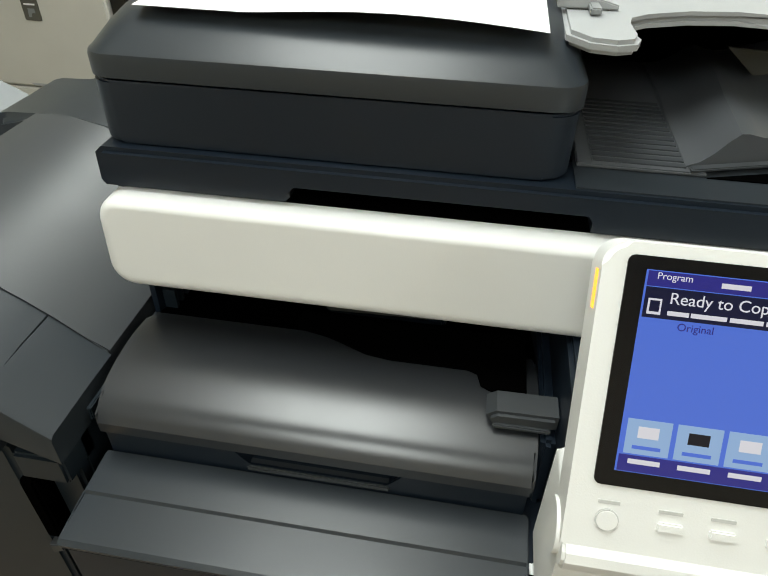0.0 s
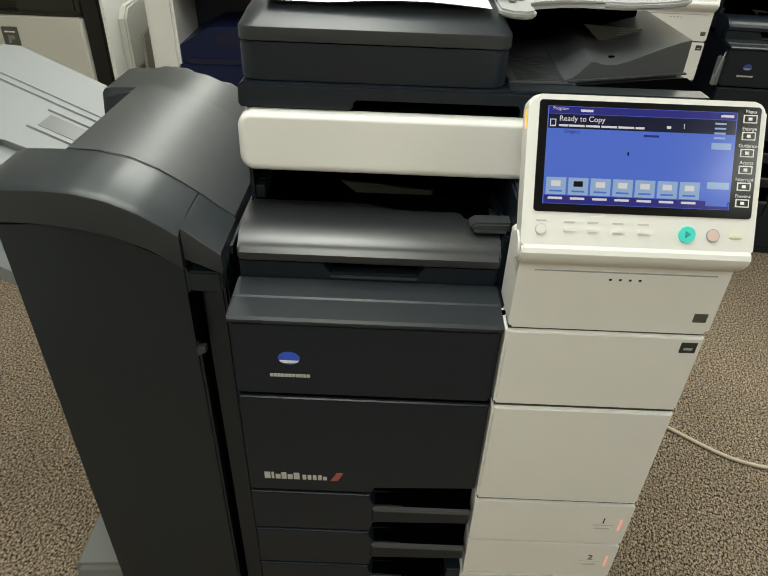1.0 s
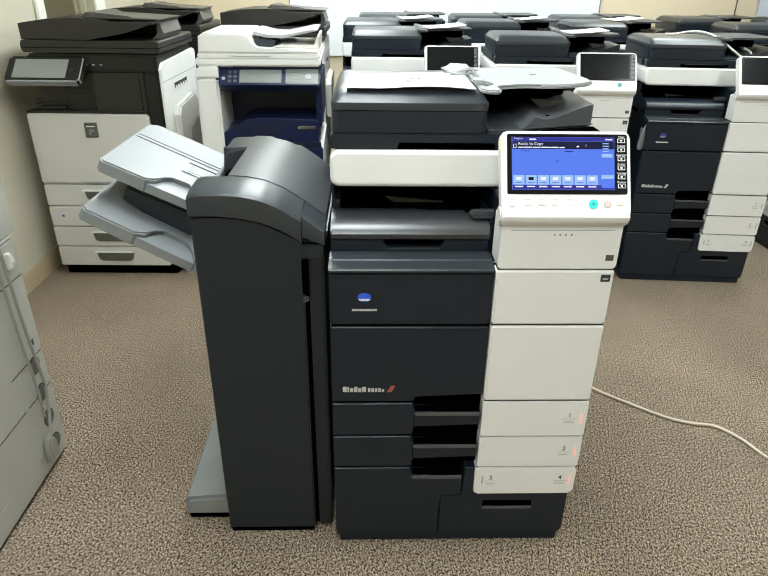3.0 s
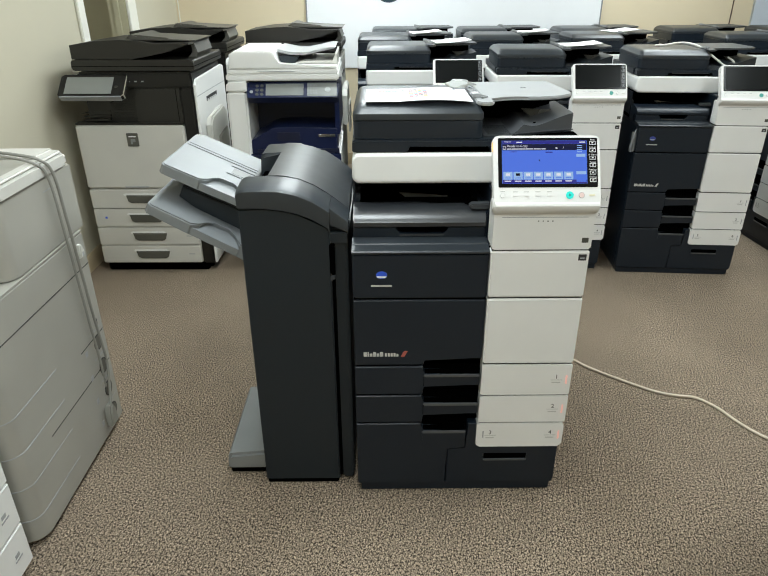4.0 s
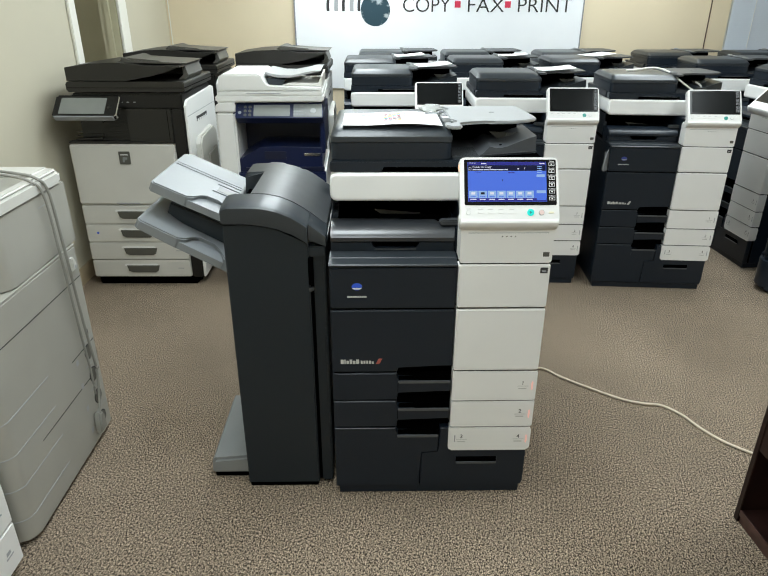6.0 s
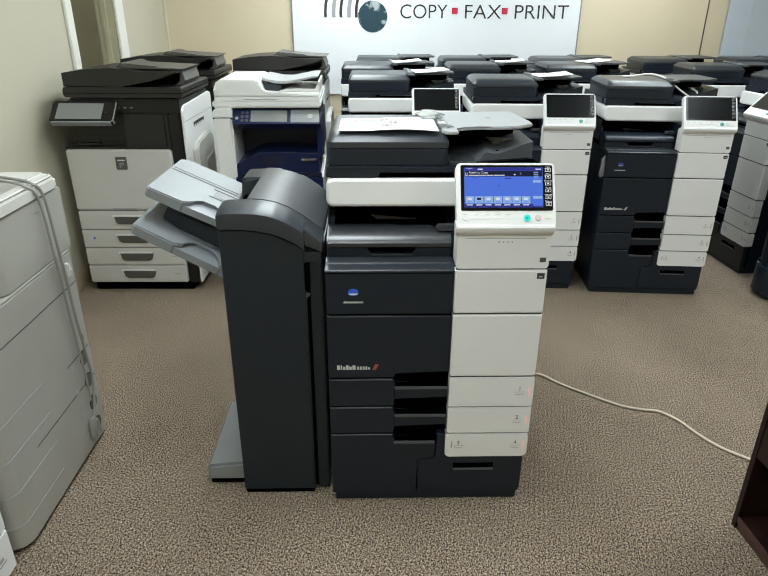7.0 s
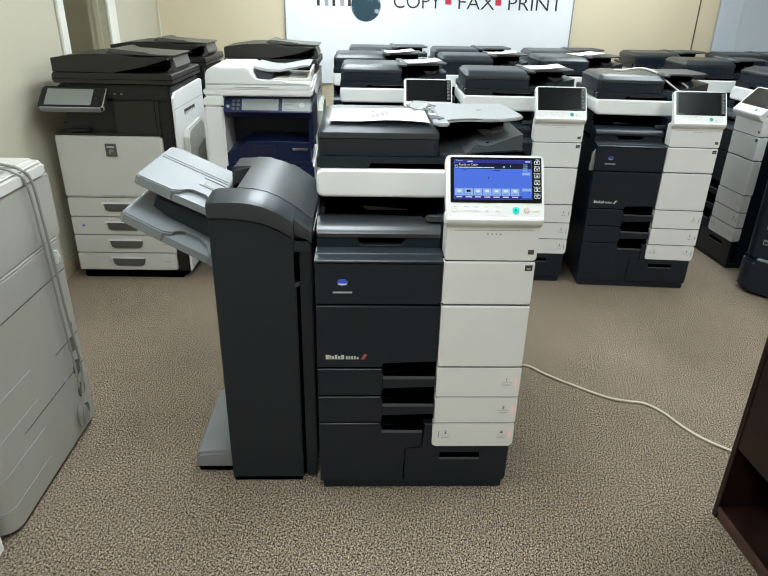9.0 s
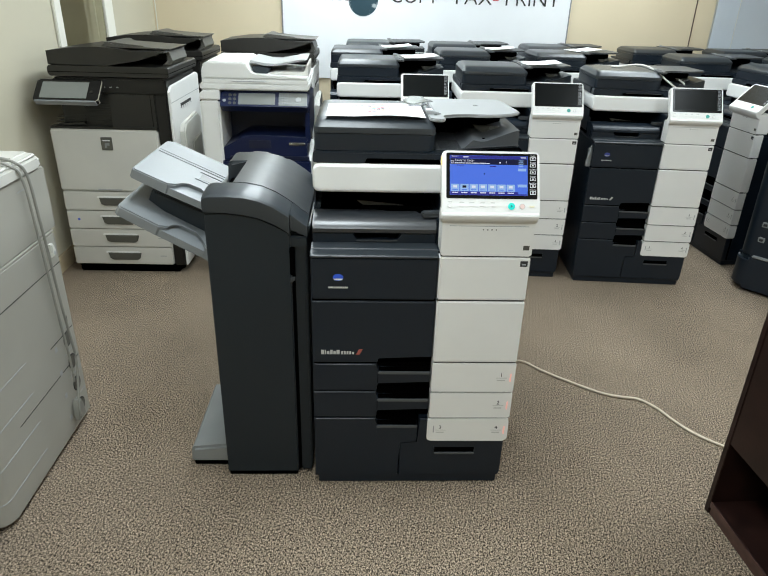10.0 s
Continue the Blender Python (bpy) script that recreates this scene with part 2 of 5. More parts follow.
def box(x0, x1, y0, y1, z0, z1, bevel=0.003, seg=2, bm=None):
    bm = bm or bmesh.new()
    r = bmesh.ops.create_cube(bm, size=1.0)
    for v in r["verts"]:
        v.co = Vector(((x0 + x1) / 2 + v.co.x * (x1 - x0), (y0 + y1) / 2 + v.co.y * (y1 - y0), (z0 + z1) / 2 + v.co.z * (z1 - z0)))
    if bevel:
        edges = list({e for v in r["verts"] for e in v.link_edges})
        bmesh.ops.bevel(bm, geom=edges, offset=bevel, segments=seg, affect="EDGES", clamp_overlap=True)
    return bm


def prism(points, axis, a, b, bevel=0.0, seg=2, bm=None):
    """A polygon drawn in the plane across axis ('x': (y, z), 'y': (x, z), 'z': (x, y)), drawn out from a to b."""
    bm = bm or bmesh.new()

    def at(p, s):
        return {"x": (s, p[0], p[1]), "y": (p[0], s, p[1]), "z": (p[0], p[1], s)}[axis]
    va = [bm.verts.new(at(p, a)) for p in points]
    vb = [bm.verts.new(at(p, b)) for p in points]
    n = len(points)
    fa, fb = bm.faces.new(va), bm.faces.new(vb)
    for i in range(n):
        bm.faces.new((va[i], va[(i + 1) % n], vb[(i + 1) % n], vb[i]))
    if bevel:
        edges = list({e for f in (fa, fb) for e in f.edges})
        bmesh.ops.bevel(bm, geom=edges, offset=bevel, segments=seg, affect="EDGES", clamp_overlap=True)
    return bm


def rounded(x0, x1, z0, z1, r, n=5, corners=(1, 1, 1, 1)):
    """A rectangle with round corners, from the lower left on: (lower left, lower right, upper right, upper left)."""
    pts = []
    for (cx, cz, a0), on in zip(((x0 + r, z0 + r, 180), (x1 - r, z0 + r, 270), (x1 - r, z1 - r, 0), (x0 + r, z1 - r, 90)), corners):
        if not on:
            pts.append((cx + (-r if a0 in (180, 90) else r), cz + (-r if a0 in (180, 270) else r)))
            continue
        for k in range(n + 1):
            a = radians(a0 + 90 * k / n)
            pts.append((cx + r * math.cos(a), cz + r * math.sin(a)))
    return pts


def loft(rings, bm=None):
    """A closed skin over rings of equal length, capped at both ends."""
    bm = bm or bmesh.new()
    rows = [[bm.verts.new(p) for p in ring] for ring in rings]
    n = len(rows[0])
    for a, b in zip(rows, rows[1:]):
        for i in range(n):
            j = (i + 1) % n
            bm.faces.new((a[i], a[j], b[j], b[i]))
    bm.faces.new(rows[0][::-1])
    bm.faces.new(rows[-1])
    return bm


def tube(points, radius, sides=8, cyclic=False):
    """A round cord along points, smoothed."""
    pts = [Vector(p) for p in points]
    fine = []
    for i in range(len(pts) - 1):
        p0, p1, p2, p3 = pts[max(i - 1, 0)], pts[i], pts[i + 1], pts[min(i + 2, len(pts) - 1)]
        for k in range(6):
            t = k / 6
            fine.append(0.5 * ((2 * p1) + (p2 - p0) * t + (2 * p0 - 5 * p1 + 4 * p2 - p3) * t * t + (3 * p1 - p0 - 3 * p2 + p3) * t ** 3))
    fine.append(pts[-1])
    bm = bmesh.new()
    rings = []
    for i, p in enumerate(fine):
        d = (fine[min(i + 1, len(fine) - 1)] - fine[max(i - 1, 0)]).normalized()
        s = d.cross(Vector((0, 0, 1)))
        s = s.normalized() if s.length > 0.05 else Vector((1, 0, 0))
        u = s.cross(d).normalized()
        rings.append([bm.verts.new(p + radius * (s * math.cos(2 * math.pi * k / sides) + u * math.sin(2 * math.pi * k / sides))) for k in range(sides)])
    for a, b in zip(rings, rings[1:]):
        for k in range(sides):
            bm.faces.new((a[k], a[(k + 1) % sides], b[(k + 1) % sides], b[k]))
    bm.faces.new(rings[0])
    bm.faces.new(rings[-1])
    return bm


def disc(x, y, z, r, axis="y", depth=0.004, n=24, bm=None):
    pts = [(r * math.cos(2 * math.pi * k / n), r * math.sin(2 * math.pi * k / n)) for k in range(n)]
    c = {"y": (x, z), "x": (y, z), "z": (x, y)}[axis]
    s = {"y": y, "x": x, "z": z}[axis]
    return prism([(c[0] + a, c[1] + b) for a, b in pts], axis, s, s + depth, bm=bm)


def lettering(name, body, size, material, parent, m, label="", depth=0.0004, thin=0.0):
    """Raised lettering in Blender's own font, turned into a mesh; m places it under its parent."""
    cu = bpy.data.curves.new(name, "FONT")
    cu.body, cu.size, cu.extrude, cu.offset = body, size, depth, thin
    tmp = new(name, cu)
    dg = bpy.context.evaluated_depsgraph_get()
    me = bpy.data.meshes.new_from_object(tmp.evaluated_get(dg))
    bpy.data.objects.remove(tmp)
    bpy.data.curves.remove(cu)
    me.materials.clear()
    me.materials.append(material)
    ob = new(name, me)
    ob.parent = parent
    ob.matrix_basis = m
    return tagged(ob, label)


FACE = pose(0, 0, 0, 90, 0, 0)      # lettering that faces -y


# ---------------------------------------------------------------- the room
def room():
    x0, x1, y0, y1, top = -1.62, 4.60, -3.40, 4.20, 2.60
    solid("floor", box(x0 - 2.6, x1 + 0.15, y0 - 0.15, y1 + 0.15, -0.12, 0.0, 0), CARPET,
          "brown-grey looped carpet with slanted rows of tufts", "carpet", kind="structure")
    solid("ceiling", box(x0 - 2.6, x1 + 0.15, y0 - 0.15, y1 + 0.15, top, top + 0.12, 0), CEIL,
          "off-white ceiling of mineral tiles", "ceiling", kind="structure")
    # back wall, with the window opening at its end
    wx0, wx1, wz0, wz1 = 3.235, 4.45, 1.02, 2.25
    bm = box(x0 - 0.12, wx0, y1, y1 + 0.12, 0, top, 0)
    box(wx1, x1 + 0.12, y1, y1 + 0.12, 0, top, 0, bm=bm)
    box(wx0, wx1, y1, y1 + 0.12, 0, wz0, 0, bm=bm)
    box(wx0, wx1, y1, y1 + 0.12, wz1, top, 0, bm=bm)
    back = solid("wall_north", bm, CREAM, "cream-painted panelled wall with thin vertical joints", "wall", kind="structure")
    for x in (-1.605, 3.06):
        part("wall_joint", box(x, x + 0.008, y1 - 0.004, y1 + 0.01, 0.1, top, 0), WOODEDGE if x > 0 else TRIM, back)
    # left wall, with a doorway into a dim room
    dy0, dy1, dz = 2.36, 3.06, 2.08
    bm = box(x0 - 0.12, x0, y0, dy0, 0, top, 0)
    box(x0 - 0.12, x0, dy1, y1, 0, top, 0, bm=bm)
    box(x0 - 0.12, x0, dy0, dy1, dz, top, 0, bm=bm)
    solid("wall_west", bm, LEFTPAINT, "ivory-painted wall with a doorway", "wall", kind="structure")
    casing = thing("door_1", "open doorway with white-painted casing", "doorway", kind="structure")
    part("casing", box(x0 + 0.001, x0 + 0.018, dy0 - 0.085, dy0 + 0.002, 0, dz + 0.01, 0.004), TRIM, casing)
    part("casing", box(x0 + 0.001, x0 + 0.018, dy1 - 0.01, dy1 + 0.14, 0, dz + 0.01, 0.004), TRIM, casing)
    part("casing", box(x0 + 0.001, x0 + 0.018, dy0 - 0.085, dy1 + 0.14, dz + 0.011, dz + 0.09, 0.004), TRIM, casing)
    # Jamb and stop take the side room's olive to paint their shadow.
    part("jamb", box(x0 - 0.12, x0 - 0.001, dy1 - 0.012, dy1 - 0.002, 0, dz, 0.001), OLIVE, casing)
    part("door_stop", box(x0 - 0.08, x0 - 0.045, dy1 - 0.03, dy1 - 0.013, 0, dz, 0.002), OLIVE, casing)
    solid("wall_east", box(x1, x1 + 0.12, y0, y1, 0, top, 0), CREAM, "cream-painted plain wall", "wall", kind="structure")
    solid("wall_south", box(x0 - 0.12, x1 + 0.12, y0 - 0.12, y0, 0, top, 0), CREAM, "cream-painted plain wall", "wall", kind="structure")
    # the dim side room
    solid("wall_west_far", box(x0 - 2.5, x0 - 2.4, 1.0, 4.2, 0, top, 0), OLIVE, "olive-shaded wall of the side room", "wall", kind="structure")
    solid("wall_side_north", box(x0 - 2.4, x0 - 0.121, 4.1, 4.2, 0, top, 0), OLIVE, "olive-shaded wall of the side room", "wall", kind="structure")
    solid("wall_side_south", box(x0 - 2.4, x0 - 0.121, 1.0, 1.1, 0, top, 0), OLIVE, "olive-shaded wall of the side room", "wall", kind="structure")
    solid("baseboard_west", prism([(x0, 0.0), (x0 + 0.014, 0.0), (x0 + 0.014, 0.085), (x0 + 0.008, 0.1), (x0, 0.1)], "y", y0 + 0.01, dy0 - 0.08),
          BASE, "tan rubber baseboard along the wall", "baseboard", kind="structure")
    solid("baseboard_north", box(x0 + 0.02, x1 - 0.02, y1 - 0.012, y1 - 0.002, 0, 0.1, 0.003), BASE,
          "tan rubber baseboard along the wall", "baseboard", kind="structure")
    # window with closed blinds
    win = thing("window_1", "window with closed pale blue mini blinds", "window", kind="structure")
    part("window_frame", box(wx0, wx0 + 0.04, y1 + 0.02, y1 + 0.08, wz0, wz1, 0.003), TRIM, win)
    part("window_frame", box(wx1 - 0.04, wx1, y1 + 0.02, y1 + 0.08, wz0, wz1, 0.003), TRIM, win)
    part("window_frame", box(wx0 + 0.04, wx1 - 0.04, y1 + 0.02, y1 + 0.08, wz1 - 0.04, wz1, 0.003), TRIM, win)
    part("window_sill", box(wx0 - 0.03, wx1 + 0.03, y1 - 0.04, y1 + 0.08, wz0 - 0.03, wz0 + 0.004, 0.003), TRIM, win)
    pane = part("pane", box(wx0 + 0.04, wx1 - 0.04, y1 + 0.05, y1 + 0.056, wz0 + 0.004, wz1 - 0.04, 0), GLASS, win)
    pane.visible_shadow = False
    slat = finish(prism([(-0.004, -0.0115), (-0.0008, 0.0), (0.004, 0.0115), (0.0048, 0.0113), (0.0, -0.0002), (-0.0034, -0.0117)], "x", wx0 + 0.01, wx1 - 0.01), "slat", BLIND)
    n = int((wz1 - wz0 - 0.06) / 0.019)
    for i in range(n):
        s = new("slat", slat)
        s.parent = win
        s.location = (0, y1 - 0.012, wz0 + 0.03 + 0.019 * i)
    part("head_rail", box(wx0 + 0.005, wx1 - 0.005, y1 - 0.03, y1 + 0.01, wz1 - 0.045, wz1 - 0.01, 0.003), BLIND, win)
    for x in (wx0 + 0.2, (wx0 + wx1) / 2, wx1 - 0.2):
        part("ladder_cord", box(x, x + 0.003, y1 - 0.027, y1 - 0.024, wz0 + 0.02, wz1 - 0.02, 0), TRIM, win)
    # banner
    sign = thing("wall_banner", "white wall banner with globe emblem and copy fax print lettering", "sign")
    sx0, sx1 = -0.523, 1.945
    part("board", box(sx0, sx1, y1 - 0.02, y1 - 0.004, 0.85, 2.15, 0.002), SIGN, sign)
    part("rod", box(sx0 - 0.01, sx0, y1 - 0.022, y1 - 0.003, 0.85, 2.15, 0.001), LINEGREY, sign)
    part("rod", box(sx1, sx1 + 0.01, y1 - 0.022, y1 - 0.003, 0.85, 2.15, 0.001), LINEGREY, sign)
    cx, cz, r = 0.162, 1.492, 0.126
    part("globe", disc(cx, y1 - 0.023, cz, r, "y", 0.002, 48), GLOBE, sign, "dark teal globe with pale continents")
    for k in range(5):
        xa = cx - 0.425 + 0.066 * k
        bm = bmesh.new()
        prev = None
        for i in range(13):
            a = i / 12
            z = 1.484 + 0.30 * a
            x = xa + 0.045 * (1 - a) ** 2 * 0.2 + 0.11 * a ** 2.2
            w = 0.024 + 0.008 * (k % 2)
            cur = [bm.verts.new((x, y1 - 0.0225, z)), bm.verts.new((x + w, y1 - 0.0225, z))]
            if prev:
                bm.faces.new((prev[0], prev[1], cur[1], cur[0]))
            prev = cur
        part("arc_stripe", bm, INK if k % 2 == 0 else GREYPRINT, sign)
    size = 0.160
    zt = 1.480
    for word, x, wide in (("COPY", 0.390, 0.412), ("FAX", 0.939, 0.326), ("PRINT", 1.370, 0.478)):
        w = lettering("lettering", word, size, INK, sign, Matrix.Translation((x, y1 - 0.0225, zt)) @ FACE, thin=-0.0012)
        w.matrix_basis = w.matrix_basis @ Matrix.Diagonal((wide / max(v.co.x for v in w.data.vertices), 1, 1, 1))
    for x in (0.840, 1.270):
        part("red_square", box(x, x + 0.05, y1 - 0.0225, y1 - 0.0205, zt + 0.035, zt + 0.085, 0), REDPRINT, sign)
    return sign


def lamps():
    """Recessed fluorescent troffers."""
    first = thing("ceiling_light", "recessed fluorescent ceiling light with white diffuser", "ceiling light", group="ceiling lights")
    part("frame", box(-0.33, 0.33, -0.63, 0.63, -0.012, -0.002, 0.003), TRIM, first)
    part("diffuser", box(-0.29, 0.29, -0.59, 0.59, -0.022, -0.013, 0.003), LAMP, first)
    spots = [(x, y) for x in (-0.05, 2.25) for y in (-1.75, 0.15, 2.0, 3.4)]
    for i, (x, y) in enumerate(spots):
        if i:
            copy_thing(first, pose(x, y, 2.6))
        else:
            first.matrix_world = pose(x, y, 2.6)
        tube_light = bpy.data.lights.new("fluorescent_tubes", "AREA")
        tube_light.shape, tube_light.size, tube_light.size_y = "RECTANGLE", 0.58, 1.18
        tube_light.energy, tube_light.color = 34.0 if x < 1 else 23.0, (0.90, 1.0, 1.03)
        new("fluorescent_tubes", tube_light).matrix_world = pose(x, y, 2.573)
    # a weaker one in the side room
    copy_thing(first, pose(-3.0, 2.3, 2.6))
    dim = bpy.data.lights.new("fluorescent_tubes", "AREA")
    dim.shape, dim.size, dim.size_y = "RECTANGLE", 0.58, 1.18
    dim.energy, dim.color = 12.0, (0.98, 1.0, 0.90)
    new("fluorescent_tubes", dim).matrix_world = pose(-3.0, 2.3, 2.573)


# ---------------------------------------------------------------- the dark and white office copier
PANEL = pose(0, -0.03, 0.993, -28.6)


def copier(name, label, on, group):
    """Its origin is the front left corner of its foot; the front faces -y."""
    c = thing(name, label, "copier", group=group)
    part("plinth", box(0.012, 0.632, 0.006, 0.68, 0.0, 0.035, 0.003), BLACK, c)
    part("body", box(0.004, 0.642, 0.034, 0.70, 0.036, 0.856, 0.006), BLACK, c)
    # Dark sheet and strips behind the fronts stand for the shade in their gaps.
    part("gap_shade_sheet", box(0.006, 0.644, 0.029, 0.0335, 0.04, 0.862, 0), PIT, c)
    part("seam", box(0.004, 0.376, 0.002, 0.02, 0.7112, 0.718, 0), PIT, c)
    for z in (0.4892, 0.3842, 0.2787):
        part("seam", box(0.004, 0.2015, 0.002, 0.02, z, z + 0.008, 0), PIT, c)
    for z in (0.8602, 0.7152, 0.4962, 0.3837, 0.2812):
        part("seam", box(0.383, 0.646, -0.0040, 0.02, z, z + 0.008, 0), INK, c)
    # dark front: doors and drawers
    part("upper_door", box(0.001, 0.377, -0.004, 0.028, 0.7165, 0.853, 0.005, 3), BLACK, c)
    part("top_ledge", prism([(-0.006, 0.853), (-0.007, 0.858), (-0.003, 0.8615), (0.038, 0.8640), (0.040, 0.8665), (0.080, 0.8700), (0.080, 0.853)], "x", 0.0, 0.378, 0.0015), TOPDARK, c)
    part("lower_door", prism([(0.001, 0.4945), (0.205, 0.4945), (0.205, 0.511), (0.209, 0.515), (0.377, 0.515), (0.377, 0.7115), (0.001, 0.7115)], "y", -0.004, 0.028, 0.004, 3), BLACK, c)
    # Near-black plates and slabs paint the shade inside the pull recesses.
    part("recess", box(0.20, 0.377, 0.0265, 0.0285, 0.48, 0.52, 0), PIT, c)
    for z0, z1 in ((0.3895, 0.4895), (0.284, 0.3845)):
        d = part("drawer_front", prism([(0.001, z0), (0.205, z0), (0.205, z0 + 0.026), (0.209, z0 + 0.031), (0.376, z0 + 0.031), (0.376, z1 - 0.028), (0.210, z1 - 0.028), (0.204, z1 - 0.022), (0.203, z1), (0.001, z1)], "y", -0.004, 0.028, 0.003, 3), BLACK, c)
        # Lighter edge paints the highlight along the pull.
        part("handle", prism(rounded(0.208, 0.376, z1 - 0.034, z1 - 0.026, 0.003), "y", -0.010, -0.0045, 0.002, 2), PULLEDGE, d, "drawer pull edge with painted highlight")
        part("well_shade", box(0.211, 0.3755, -0.0040, 0.0265, z1 - 0.0275, z1 - 0.0268, 0), PIT, d)
        part("seam", box(0.2068, 0.2082, -0.0046, -0.003, z0 + 0.031, z1 - 0.036, 0), PIT, d)
        part("seam", box(0.2068, 0.376, -0.0046, -0.003, z1 - 0.0372, z1 - 0.0358, 0), PIT, d)
        part("recess", box(0.20, 0.377, 0.0265, 0.0285, z0, z1 + 0.003, 0), PIT, d)
    big = part("large_drawer", prism([(0.002, 0.036), (0.285, 0.036), (0.285, 0.181), (0.344, 0.181), (0.344, 0.251), (0.210, 0.251), (0.203, 0.258), (0.203, 0.279), (0.001, 0.279)], "y", -0.004, 0.028, 0.003, 3), BLACK, c)
    part("handle", prism(rounded(0.207, 0.343, 0.245, 0.253, 0.003), "y", -0.010, -0.0045, 0.002, 2), PULLEDGE, big, "drawer pull edge with painted highlight")
    part("well_shade", box(0.211, 0.3430, -0.0040, 0.0265, 0.2512, 0.2520, 0), PIT, big)
    part("handle_plate", prism(rounded(0.207, 0.342, 0.213, 0.243, 0.005), "y", -0.0062, -0.003, 0.0012, 2), BLACK, big)
    part("recess", box(0.20, 0.377, 0.0265, 0.0285, 0.236, 0.284, 0), PIT, big)
    low = part("lower_drawer", prism([(0.289, 0.036), (0.636, 0.036), (0.641, 0.05), (0.641, 0.188), (0.377, 0.190), (0.377, 0.276), (0.349, 0.276), (0.349, 0.177), (0.289, 0.177)], "y", -0.002, 0.028, 0.003, 3), BLACK, c)
    # Flat near-black plate painted as the shade of the lower slot.
    part("recess", prism(rounded(0.405, 0.545, 0.136, 0.158, 0.003), "y", -0.0028, -0.001), PIT, low)
    part("handle", prism(rounded(0.407, 0.543, 0.132, 0.138, 0.002), "y", -0.008, -0.001, 0.0015), PULLEDGE, low, "drawer pull edge with painted highlight")
    part("handle_post", box(0.403, 0.407, -0.0045, -0.001, 0.132, 0.160, 0.001), BLACK, low)
    part("handle_post", box(0.543, 0.547, -0.0045, -0.001, 0.132, 0.160, 0.001), BLACK, low)
    # white column
    part("panel_base", prism(rounded(0.381, 0.649, 0.8655, 0.984, 0.006), "y", -0.008, 0.065, 0.003), WHITE, c)
    part("slot", box(0.402, 0.632, -0.0086, -0.006, 0.9570, 0.9588, 0), GREYPRINT, c)
    for k in range(4):
        part("indicator_mark", box(0.498 + 0.0125 * k, 0.5015 + 0.0125 * k, -0.0085, -0.006, 0.9455, 0.9485, 0), INK, c)
    part("sticker", box(0.622, 0.640, -0.0085, -0.006, 0.885, 0.899, 0), PULL, c, "small grey printed sticker")
    part("white_door", box(0.380, 0.649, -0.009, 0.05, 0.7205, 0.8605, 0.004, 3), WHITE, c)
    part("sticker", box(0.619, 0.641, -0.0095, -0.006, 0.833, 0.851, 0), INK, c, "small black sticker")
    part("sticker_mark", box(0.624, 0.636, -0.0098, -0.006, 0.838, 0.842, 0), GREYPRINT, c)
    part("white_door", box(0.380, 0.649, -0.009, 0.05, 0.5005, 0.7155, 0.004, 3), WHITE, c)
    for k, (z0, z1) in enumerate(((0.389, 0.4958), (0.2865, 0.3830), (0.190, 0.2805))):
        pts = rounded(0.380 - 0.003 * (k == 2), 0.649, z0, z1, 0.012 if k == 2 else 0.003, corners=(1, 1, 1, 1))
        w = part("white_drawer_face", prism(pts, "y", -0.009, 0.04, 0.003), WHITE, c)
        marks = ((0.600, str(k + 1)),) if k < 2 else ((0.415, "3"), (0.603, "4"))
        for x, digit in marks:
            lettering("digit", digit, 0.020, INK, w, Matrix.Translation((x, -0.0092, (z0 + z1) / 2 + 0.005)) @ FACE)
            part("mark_bar", box(x - 0.012, x + 0.024, -0.0096, -0.007, (z0 + z1) / 2 - 0.001, (z0 + z1) / 2 + 0.001, 0), FAINT, w)
            part("mark_bar", box(x - 0.008, x + 0.018, -0.0096, -0.007, (z0 + z1) / 2 - 0.011, (z0 + z1) / 2 - 0.007, 0), FAINT, w)
        part("indicator", box(0.6330, 0.6368, -0.0096, -0.007, (z0 + z1) / 2 - 0.014, (z0 + z1) / 2 + 0.016, 0), REDGLOW if on else GREYPRINT, w, "thin red drawer light" if on else "")
        if k == 2:
            part("indicator", box(0.396, 0.400, -0.0096, -0.007, 0.226, 0.252, 0), GREYPRINT, w)
    part("emblem", prism([(0.082 + 0.0155 * math.cos(a), 0.790 + 0.0115 * math.sin(a)) for a in [math.pi * 2 * k / 24 for k in range(24)]], "y", -0.0048, -0.003), BLUEPRINT if on else DULLBLUE, c, "small blue oval emblem")
    part("emblem_band", prism([(0.068, 0.7865), (0.096, 0.7865), (0.0945, 0.7835), (0.090, 0.7815), (0.074, 0.7815), (0.0695, 0.7835)], "y", -0.0052, -0.003), WHITEPRINT if on else GREYPRINT, c)
    for k in range(11):
        part("emblem_bar", box(0.053 + 0.0053 * k, 0.0575 + 0.0053 * k, -0.0048, -0.003, 0.7545, 0.760, 0), FAINT, c)
    for k, (x, wd, h) in enumerate(((0.028, 0.0095, 0.016), (0.0395, 0.004, 0.016), (0.046, 0.008, 0.011), (0.056, 0.008, 0.016), (0.066, 0.008, 0.011), (0.076, 0.0095, 0.016))):
        part("emblem_bar", box(x, x + wd, -0.0048, -0.003, 0.526, 0.526 + 0.95 * h, 0), FAINT, c)
    for k in range(5):
        part("emblem_bar", box(0.0905 + 0.0085 * k, 0.0965 + 0.0085 * k, -0.0048, -0.003, 0.526, 0.526 + (0.011 if k < 4 else 0.008), 0), FAINT, c)
